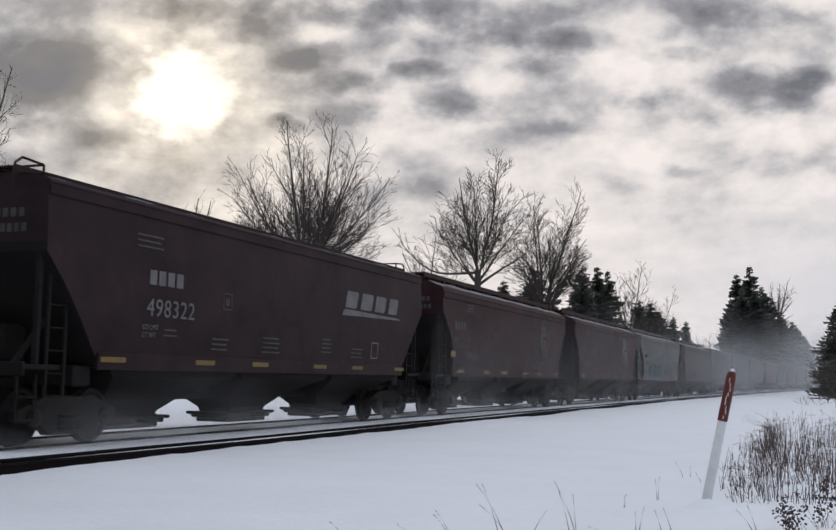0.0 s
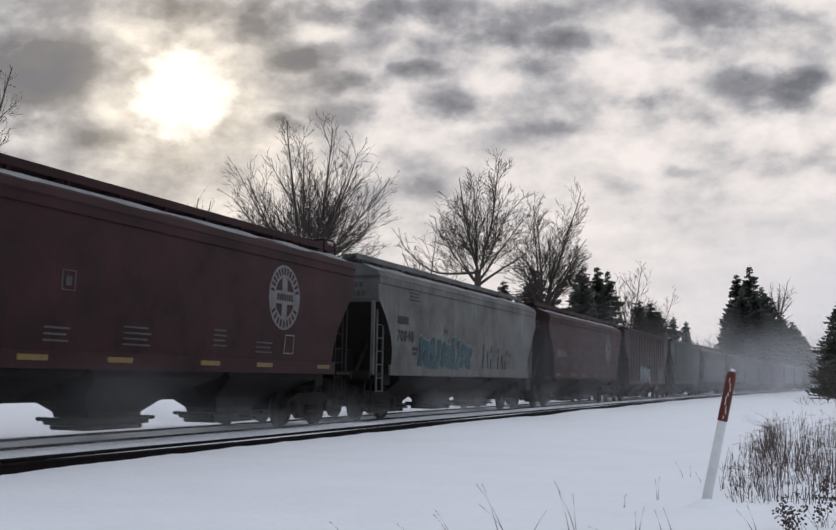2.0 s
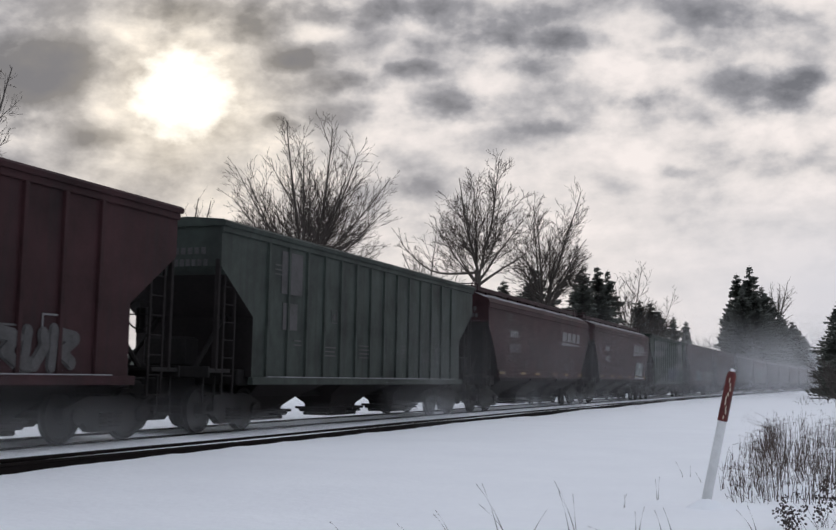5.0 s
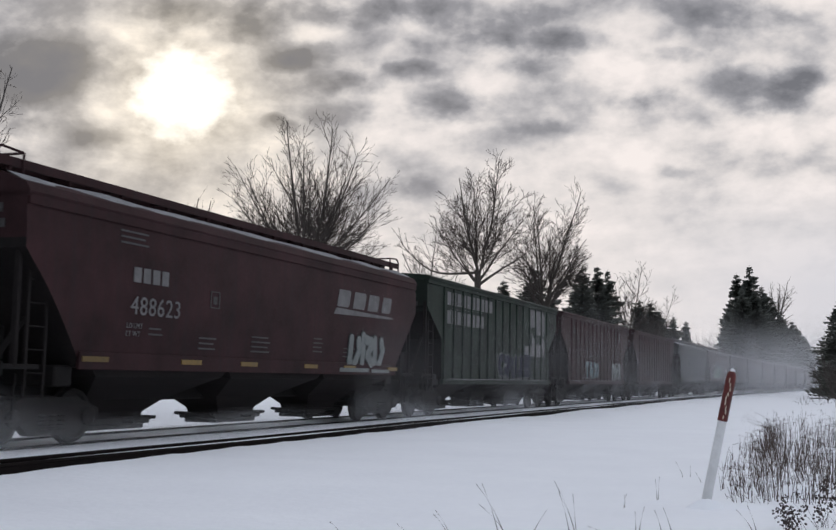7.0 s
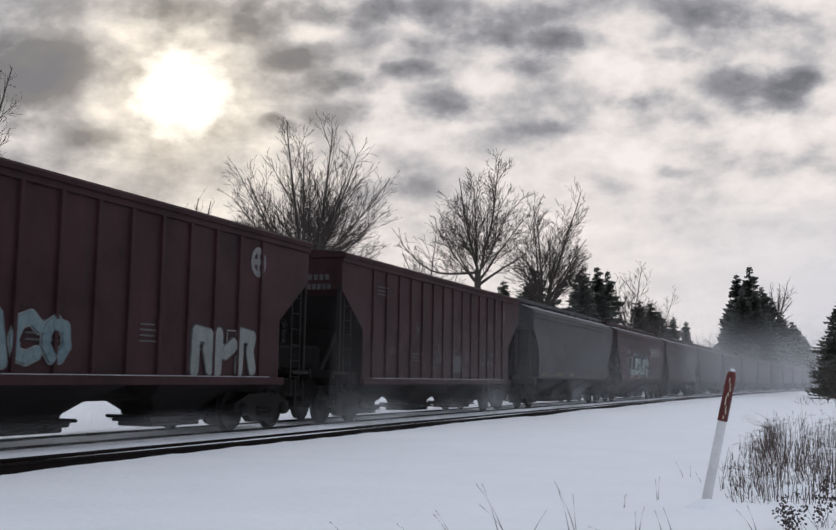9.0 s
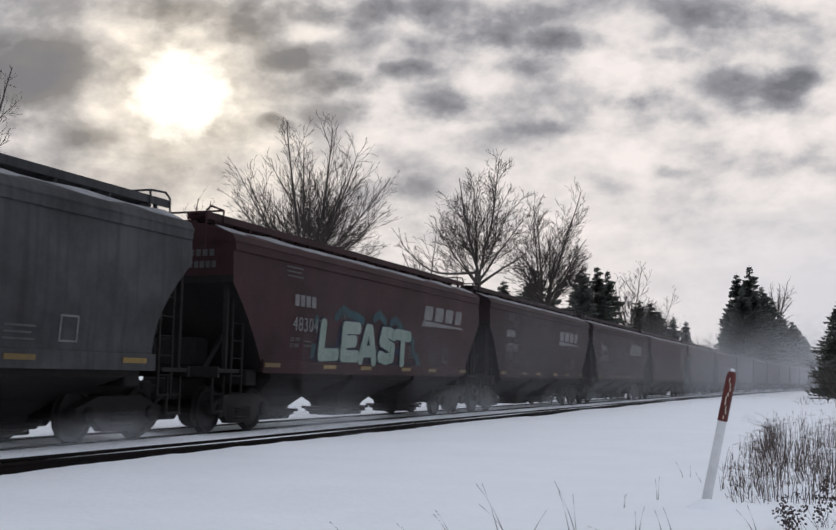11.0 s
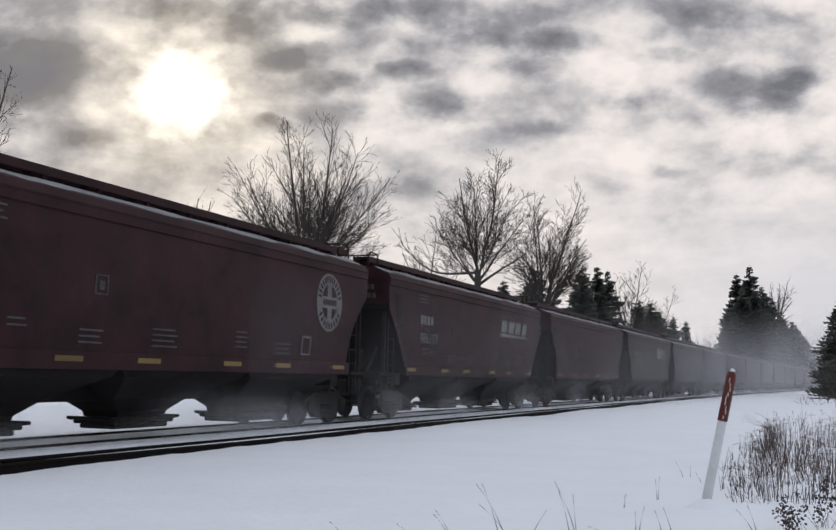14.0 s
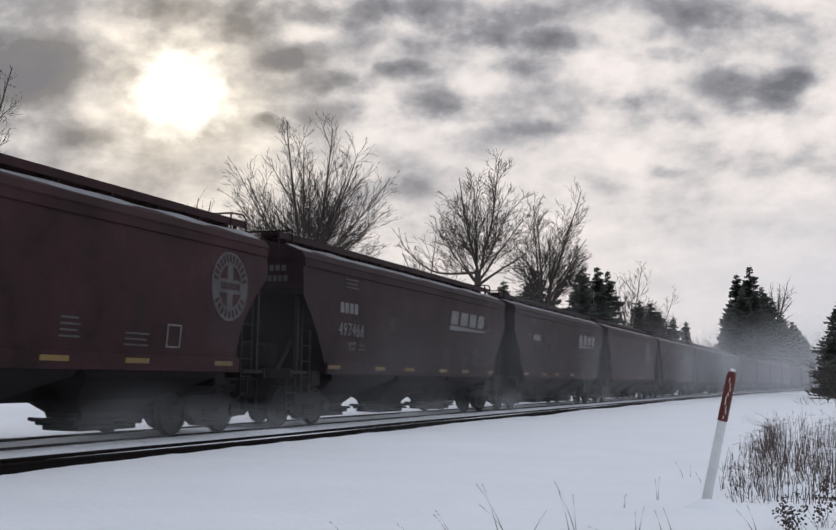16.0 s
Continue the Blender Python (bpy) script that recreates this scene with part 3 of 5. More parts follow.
def stripes(car, rib=False, n=6):
    x = 1.52 if not rib else 1.575
    me = shared(("stripe", rib), decal_mesh, "stripe", [slab(-0.34, 0.34, 1.36, 1.45)], YELLOW, rib, 0.06 if not rib else 0.03)
    for i in range(n):
        attach("reflective_stripe", me, car, pose(0, -6.3 + i * 12.6 / (n - 1) + (0.25 if i % 2 else -0.1), 0), "yellow reflective stripe")


def data_panel(car, rib=False, mat=None):
    """Small stencilled lines too fine to read."""
    mat = mat or FADED
    rows = []
    for y, z, w, n in ((-4.95, 1.86, 0.42, 2), (-3.3, 1.66, 0.6, 3), (-1.3, 1.66, 0.8, 4), (3.3, 1.66, 0.7, 3), (1.6, 1.74, 0.5, 4), (-5.9, 3.40, 0.8, 3)):
        for i in range(n):
            rows.append((y, y + w * (1 - 0.12 * (i % 2)), z + 0.10 * i, z + 0.10 * i + 0.032))
    lines = attach("stencil", shared(("stencil", rib, mat.name), decal_mesh, "stencil", bars(rows), mat, rib), car, label="small faded white stencilled lines")
    tagged(lines, kind="stuff")
    if not rib:
        for word, z in (("LD LMT", 1.96), ("LT WT", 1.82)):
            attach("load_stencil", shared(("load", word, mat is BLACK), digits_mesh, word, -5.62, z, 0.095, BLACK if mat is BLACK else WHITE), car)
    box = [(4.55, 5.0, 1.66, 1.69), (4.55, 5.0, 2.06, 2.09), (4.55, 4.58, 1.69, 2.06), (4.97, 5.0, 1.69, 2.06)]
    attach("test_panel", shared(("panel", rib), decal_mesh, "test_panel", bars(box), WHITE, rib), car)
    box = [(-3.0, -2.66, 2.47, 2.49), (-3.0, -2.66, 2.78, 2.80), (-3.0, -2.97, 2.49, 2.78), (-2.69, -2.66, 2.49, 2.78), (-2.9, -2.76, 2.55, 2.70)]
    attach("lube_plate", shared(("lube", rib), decal_mesh, "lube_plate", bars(box), FADED, rib), car)


def end_marks(car, kind, busy):
    """Stencilled rows on the upper end plate, and on some cars a column of lines below."""
    rib = kind == "rib"
    rows = [(0.35 + 0.16 * i, 0.46 + 0.16 * i, 3.60, 3.74) for i in range(5)] + [(0.35 + 0.14 * i, 0.45 + 0.14 * i, 3.36, 3.50) for i in range(6)]
    if busy:
        rows += [(-0.35 + 0.05 * (i % 3), 0.35 - 0.12 * (i % 2), 3.05 - 0.12 * i, 3.11 - 0.12 * i) for i in range(3)]
    key = ("end", rib, busy)
    if key not in SHARED:
        s = Soup()
        y = -HALF + (0.05 if rib else 0.0)
        for x0, x1, z0, z1 in rows:
            s.box(x0, x1, y - 0.008, y - 0.002, z0, z1)
        SHARED[key] = s.mesh("end_stencil", FADED)
    tagged(attach("end_stencil", SHARED[key], car, label="faded stencilled rows on the end plate"), kind="stuff")


def marks_wordmark(car, mat, dy=0.0):
    attach("wordmark", shared(("word", mat.name), decal_mesh, "wordmark", wordmark(2.72, 2.90, 3.75, 0.43), mat), car, pose(0, dy, 0), "slanted white company mark over a wedge")
    attach("owner_mark", shared(("owner", mat.name), decal_mesh, "owner_mark", bars([(-5.50 + 0.28 * i, -5.29 + 0.28 * i, 2.76, 3.02) for i in range(4)]), mat), car, pose(0, dy, 0))


def marks_emblem(car, mat, tone, cy=4.43, cz=2.9, r=0.72):
    e = attach("emblem", shared(("emblem", mat.name, cy, cz, r), emblem_mesh, cy, cz, r, mat), car, label="round white railway emblem with a cross")
    attach("cross", shared(("cross", mat.name, cy, cz, r), decal_mesh, "cross", cross_polys(cy, cz, r), mat, False, 0.010), e)
    tagged(attach("emblem_lettering", shared(("emblem_blocks", tone, cy, cz, r), decal_mesh, "emblem_lettering", emblem_blocks(cy, cz, r), PAINT[tone], False, 0.017), e), kind="stuff")


STROKES = {
    "L": [[(0.15, 1), (0.15, 0.12), (0.9, 0.12)]],
    "E": [[(0.9, 0.9), (0.18, 0.9), (0.18, 0.1), (0.9, 0.1)], [(0.18, 0.5), (0.72, 0.5)]],
    "A": [[(0.08, 0), (0.42, 0.96), (0.62, 0.96), (0.92, 0)], [(0.25, 0.32), (0.8, 0.32)]],
    "S": [[(0.92, 0.85), (0.6, 0.94), (0.25, 0.88), (0.16, 0.66), (0.82, 0.40), (0.78, 0.14), (0.45, 0.07), (0.08, 0.16)]],
    "T": [[(0.05, 0.88), (0.95, 0.88)], [(0.5, 0.88), (0.5, 0)]],
    "C": [[(0.9, 0.78), (0.6, 0.93), (0.28, 0.85), (0.14, 0.5), (0.28, 0.15), (0.6, 0.07), (0.9, 0.22)]],
    "R": [[(0.16, 0), (0.16, 0.9), (0.66, 0.9), (0.84, 0.7), (0.62, 0.46), (0.16, 0.46)], [(0.5, 0.46), (0.9, 0)]],
    "U": [[(0.14, 1), (0.14, 0.25), (0.5, 0.08), (0.86, 0.25), (0.86, 1)]],
    "O": [[(0.5, 0.93), (0.2, 0.78), (0.14, 0.4), (0.35, 0.08), (0.65, 0.08), (0.86, 0.4), (0.8, 0.78), (0.5, 0.93)]],
}


def stroke_mesh(name, lines, half, mat, rib, lift):
    """Broad brush strokes on the side: a quad for each stretch and a round joint, each a hair above the last."""
    s = Soup()
    k = 0
    for line in lines:
        pieces = []
        for (a, b), (c, d) in zip(line, line[1:]):
            ln = math.hypot(c - a, d - b) or 1.0
            ny, nz = -(d - b) / ln * half, (c - a) / ln * half
            pieces.append([(a - ny, b - nz), (c - ny, d - nz), (c + ny, d + nz), (a + ny, b + nz)])
        for y, z in line:
            pieces.append([(y + half * 1.03 * math.cos(0.6283 * i), z + half * 1.03 * math.sin(0.6283 * i)) for i in range(10)])
        for poly in pieces:
            k += 1
            outer = [((1.463 if rib else side_x(z)) + lift + 0.0007 * k, y, z) for y, z in poly]
            s.loft([[(x - lift * 0.6, y, z) for x, y, z in outer], outer])
    return s.mesh(name, mat)


def spray_word(car, word, y0, z0, w, h, fill, edge, rib, seed, label, fat=0.17, rim=0.055):
    """Fat hand-sprayed letters, each with a rim in another colour."""
    rng = random.Random(seed)
    step = w / len(word)
    for i, ch in enumerate(word):
        y, top, tilt = y0 + i * step, h * rng.uniform(0.88, 1.08), rng.uniform(-0.10, 0.16)
        wide = step * rng.uniform(0.84, 0.98)
        lines = [[(y + p * wide + tilt * q * top, z0 + q * top + rng.uniform(-0.03, 0.03)) for p, q in line] for line in STROKES[ch]]
        g = attach("graffiti", stroke_mesh("graffiti", lines, fat + rim, edge, rib, 0.012 + 0.004 * (i % 2)), car, label=label)
        attach("paint_fill", stroke_mesh("paint_fill", lines, fat, fill, rib, 0.036 + 0.004 * (i % 2)), g)


def flourish(car, y0, z0, w, h, n, fill, edge, rib, seed, label, fat=0.11, rim=0.04):
    """Sprayed shapes that cannot be read: upright strokes with hooks and slashes."""
    rng = random.Random(seed)
    step = w / n
    for i in range(n):
        y, tilt, top = y0 + i * step, rng.uniform(-0.05, 0.28) * h, h * rng.uniform(0.82, 1.08)
        stem = [(y + 0.2 * step, z0), (y + 0.2 * step + tilt * 0.4, z0 + 0.5 * top), (y + 0.15 * step + tilt, z0 + top)]
        kind = (i * 2 + seed) % 4
        if kind == 0:
            more = [stem[2], (y + 0.75 * step + tilt, z0 + 0.92 * top), (y + 0.7 * step, z0 + 0.55 * top), (y + 0.85 * step, z0 + 0.05 * top)]
        elif kind == 1:
            more = [stem[0], (y + 0.6 * step, z0 + 0.04 * top), (y + 0.85 * step + tilt * 0.5, z0 + 0.6 * top), (y + 0.7 * step + tilt, z0 + 0.95 * top)]
        elif kind == 2:
            more = [(y - 0.15 * step, z0 + 0.62 * top), (y + 0.55 * step, z0 + 0.50 * top), (y + 0.9 * step, z0 + 0.72 * top)]
        else:
            more = [(y + 0.35 * step + tilt, z0 + 0.9 * top), (y + 0.95 * step + tilt, z0 + 0.8 * top), (y + 0.55 * step, z0 + 0.4 * top), (y + 0.95 * step, z0 + 0.1 * top)]
        g = attach("graffiti", stroke_mesh("graffiti", [stem, more], fat + rim, edge, rib, 0.012 + 0.004 * (i % 2)), car, label=label)
        attach("paint_fill", stroke_mesh("paint_fill", [stem, more], fat, fill, rib, 0.032 + 0.004 * (i % 2)), g)


def scrawl(car, name, y0, z0, w, h, mat, seed, label):
    """A thin hand-drawn tag line."""
    rng = random.Random(seed)
    polys = []
    n = 26
    pts = [(y0 + w * i / n + rng.uniform(-0.05, 0.05), z0 + h * (0.5 + 0.5 * math.sin(i * 2.1 + rng.uniform(-0.5, 0.5)))) for i in range(n + 1)]
    for (a, b), (c, d) in zip(pts, pts[1:]):
        k = 0.018
        polys.append([(a, b - k), (c, d - k), (c + 0.01, d + k), (a + 0.01, b + k)])
    attach(name, decal_mesh(name, polys, mat), car, label=label)


# kind, tone, marks, number
CARS = [
    ("round", "brown", "emblem", ""),
    ("tall", "dark", "word", "498322"), ("round", "red", "emblem", "480210"), ("round", "red", "emblem", ""), ("round", "grey", "teal", "70840"),
    ("round", "brown", "emblem", "480168"), ("rib", "brown", "bluetag", ""), ("rib", "sage", "panel", ""), ("slope", "brown", "word", "485451"),
    ("slope", "brown", "wordtag", "488623"), ("rib", "green", "green", ""), ("rib", "brown", "silver", ""), ("rib", "brown", "small", ""),
    ("round", "slate", "plain", ""), ("slope", "brown", "mural", "483047"), ("slope", "dark", "word", "492197"), ("slope", "dark", "word", "496575"),
    ("round", "brown", "farblem", ""), ("slope", "red", "wordtag2", "486159"), ("round", "brown", "emblemtag", "474305"), ("slope", "dark", "word", "497466"),
    ("slope", "dark", "word", ""), ("round", "brown", "emblem", ""), ("slope", "brown", "word", ""), ("slope", "dark", "word", ""),
    ("round", "grey", "plain", ""), ("slope", "brown", "word", ""), ("round", "red", "emblem", ""), ("slope", "dark", "word", ""),
    ("round", "brown", "emblem", ""), ("rib", "brown", "small", ""), ("slope", "brown", "word", ""), ("slope", "dark", "plain", ""),
    ("round", "brown", "plain", ""), ("slope", "brown", "plain", ""), ("slope", "dark", "plain", ""), ("round", "brown", "plain", ""),
    ("slope", "brown", "plain", ""), ("slope", "dark", "plain", ""), ("round", "brown", "plain", ""),
]
TONES = {"brown": "brown", "dark": "dark brown", "red": "oxide red", "grey": "pale grey", "green": "dark green", "sage": "grey-green", "slate": "slate grey"}
MARKS = {"emblem": "with a round white emblem", "farblem": "with a faded round emblem", "word": "with a slanted white company mark", "teal": "with teal graffiti", "bluetag": "with ribs and blue-white graffiti",
         "panel": "with ribbed sides and a pale panel", "wordtag": "with company mark and white tag", "green": "with ribs, faded markings and graffiti",
         "silver": "with ribbed sides and silver graffiti", "small": "with ribbed steel sides", "plain": "with smooth grimy sides", "mural": "with large pale blue graffiti",
         "wordtag2": "with company mark and scrawled tags", "emblemtag": "with a round emblem and scrawled tags"}


# how far the marks of some cars sit along the side from the usual place
ALONG = {"492197": -0.6, "496575": -0.6, "497466": -0.7, "486159": -0.3, "70840": -1.32, "480168": -1.2, "480210": -1.6, "474305": -1.0}


def make_train():
    cars = []
    for kind, tone, marks, number in CARS:
        rib = kind == "rib"
        car = make_car(kind, tone, "%s covered hopper car %s" % (TONES[tone], MARKS[marks]))
        lettering = BLACK if tone == "grey" else FADED if number in ("480210", "474305") else WHITE
        data_panel(car, rib, BLACK if tone == "grey" else FADED)
        end_marks(car, kind, number == "498322")
        if not rib and tone != "grey":
            stripes(car)
        if marks in ("word", "wordtag", "wordtag2", "mural"):
            marks_wordmark(car, WHITE, ALONG.get(number, 0.0))
        if marks == "emblem":
            marks_emblem(car, FADED if number == "480210" else WHITE, tone)
            if number == "480210":
                attach("owner_mark", shared(("owner", FADED.name), decal_mesh, "owner_mark", bars([(-5.50 + 0.28 * i, -5.29 + 0.28 * i, 2.76, 3.02) for i in range(4)]), FADED), car, pose(0, ALONG[number], 0))
                attach("inspection_patch", decal_mesh("inspection_patch", [slab(-7.35, -6.95, 1.86, 2.06)], YELLOW), car, label="small yellow inspection patch")
        if marks in ("farblem", "emblemtag"):
            marks_emblem(car, WHITE if marks == "farblem" else FADED, tone, 5.9 if marks == "farblem" else 6.65, 2.95, 0.70)
        if number:
            for i, ch in enumerate(number):
                attach("digit", shared(("digit", ch, i, lettering.name), digits_mesh, ch, -5.55 + 0.262 * i, 2.20, 0.33, lettering), car, pose(0, ALONG.get(number, 0.0), 0), "stencilled digit of the car number")
        if marks == "teal":
            flourish(car, -5.15, 1.50, 4.9, 0.78, 5, TEAL, SILVER, False, 3, "teal graffiti shape with a white outline", 0.15, 0.045)
            flourish(car, 1.1, 1.62, 3.6, 0.60, 4, PAINT["grey"], FADED, False, 8, "faint outlined graffiti shape", 0.10, 0.03)
            attach("owner_mark", decal_mesh("owner_mark", bars([(-6.84 + 0.22 * i, -6.68 + 0.22 * i, 2.68, 2.90) for i in range(4)]), BLACK), car)
        if marks == "bluetag":
            flourish(car, -2.9, 1.28, 2.6, 0.72, 3, SKYBLUE, TEAL, True, 6, "pale blue graffiti shape", 0.17, 0.03)
            flourish(car, -0.2, 1.28, 0.6, 0.55, 1, SILVER, FADED, True, 5, "silver graffiti shape", 0.12, 0.03)
            flourish(car, 3.4, 1.28, 1.9, 0.6, 3, FADED, FADED, True, 7, "faded white graffiti shape", 0.09, 0.03)
        if marks == "panel":
            attach("panel_mark", decal_mesh("panel_mark", [slab(-5.6, -4.6, 3.0, 3.95)], FADED, True), car)
            attach("panel_mark", decal_mesh("panel_mark", [slab(-5.5, -4.8, 2.2, 2.8)], FADED, True), car)
        if marks == "wordtag":
            flourish(car, 3.5, 1.46, 2.4, 0.72, 3, SILVER, BLACK, False, 9, "white spray tag with black edges", 0.13, 0.04)
            attach("paint_smear", decal_mesh("paint_smear", [slab(3.1, 4.9, 1.30, 1.40), slab(5.1, 6.3, 1.29, 1.38)], SILVER, False, 0.062), car)
        if marks == "green":
            for r, (n, z) in enumerate(((10, 3.52), (8, 2.92))):
                rows = [(-6.35 + 0.50 * i, -6.0 + 0.50 * i, z, z + 0.42) for i in range(n)]
                tagged(attach("owner_mark", decal_mesh("owner_mark", bars(rows), WHITE, True), car, label="faded row of white block marks"), kind="stuff")
            polys = [[(3.45, 3.3), (3.7, 4.0), (4.75, 4.0), (4.75, 3.3)], [(4.75, 3.0), (4.75, 4.0), (5.7, 4.0), (6.05, 3.8), (6.05, 3.25), (5.8, 3.0)], [(2.95, 2.1), (2.95, 2.5), (4.0, 2.5), (4.0, 2.1)],
                     [(4.0, 2.1), (4.0, 3.05), (4.75, 2.55), (4.75, 2.1)], [(4.75, 2.1), (4.75, 2.6), (5.5, 2.6), (5.5, 2.9), (5.85, 2.9), (6.05, 2.7), (6.05, 2.3), (5.8, 2.1)]]
            attach("emblem", decal_mesh("emblem", polys, WHITE, True), car, label="faded white angular emblem")
            spray_word(car, "CRUE", -0.80, 1.34, 4.6, 0.72, VIOLET, SILVER, True, 11, "dark blue graffiti letter with a pale rim", 0.14, 0.05)
            scrawl(car, "spray_tag", 6.3, 3.2, 0.9, 0.5, FADED, 41, "thin white spray tag")
        if marks == "silver":
            spray_word(car, "TACO", -3.2, 1.34, 3.0, 0.66, SKYBLUE, SILVER, True, 15, "pale blue graffiti letter", 0.095, 0.03)
            flourish(car, 3.2, 1.28, 2.5, 0.74, 3, SILVER, FADED, True, 16, "silver graffiti shape", 0.14, 0.03)
            e = attach("emblem", emblem_mesh(5.75, 3.58, 0.32, WHITE, True), car, label="small round white emblem")
            attach("cross", decal_mesh("cross", cross_polys(5.75, 3.58, 0.32), WHITE, True, 0.010), e)
        if marks == "small":
            attach("emblem", shared("small_emblem", decal_mesh, "emblem", [blob(6.1, 3.5, 0.12, 0.26)], FADED, True), car)
            attach("paint_patch", shared("small_patch", decal_mesh, "paint_patch", [slab(0.5, 1.2, 1.35, 1.9)], FADED, True), car)
        if marks == "mural":
            back = [[(-4.45, 1.7), (-4.35, 2.5)], [(-3.3, 2.62), (-2.9, 2.84), (-2.5, 2.74), (-2.0, 2.70), (-1.7, 2.62)], [(-0.95, 2.72), (-0.6, 2.86), (-0.2, 2.66)],
                    [(0.2, 2.66), (0.55, 2.78), (1.0, 2.56)], [(1.75, 2.3), (1.9, 2.2), (2.0, 1.9), (2.3, 1.75), (2.55, 1.5)]]
            attach("paint_backing", stroke_mesh("paint_backing", back, 0.11, TEAL, False, 0.004), car, label="blue-green sprayed backing")
            attach("paint_shadow", stroke_mesh("paint_shadow", [[(-4.4, 1.47), (2.5, 1.47)], [(-3.2, 1.7), (-3.0, 2.3)], [(-0.8, 1.8), (1.0, 1.9)]], 0.12, VIOLET, False, 0.003), car, label="dark blue sprayed shading")
            spray_word(car, "LEAST", -4.25, 1.60, 6.1, 0.88, MINT, VIOLET, False, 21, "large pale green graffiti letter with a dark edge", 0.155, 0.045)
        if number == "480168":
            scrawl(car, "spray_tag", -3.6, 1.62, 2.0, 0.42, FADED, 51, "thin white spray tag")
        if marks in ("wordtag2", "emblemtag"):
            scrawl(car, "spray_tag", -3.4, 1.66, 2.7, 0.32, FADED, 31, "thin white spray tag")
            scrawl(car, "spray_tag", -7.9, 2.6, 0.7, 1.0, FADED, 33, "thin white spray tag")
        cars.append(car)
    return cars


cars = make_train()
# couplings, as distances along the line at the start, and how far each car's middle lies from the middle between them
GAPS = [-6.2, 12.0, 30.28, 48.7, 67.13, 85.39, 103.8, 121.51, 139.37, 157.37, 175.37, 193.01, 210.79, 228.78, 246.72, 264.66, 282.13, 299.58, 317.48, 335.46, 354.07, 371.71, 389.65]
SHIFT = {4: 0.1, 6: 0.3, 10: 0.2, 11: -0.2, 12: 0.1}


def middle(i):
    """Distance of car i's middle at the start."""
    while len(GAPS) < i + 2:
        GAPS.append(GAPS[-1] + 18.05)
    return (GAPS[i] + GAPS[i + 1]) / 2 + SHIFT.get(i, 0.42)


def distance(t):
    return 20.8145 * t


def car_pose(s):
    return Matrix.Translation(track(0, s)) @ pose(0, 0, 0, 0, 0, -math.degrees(math.atan(CURVE * s)))


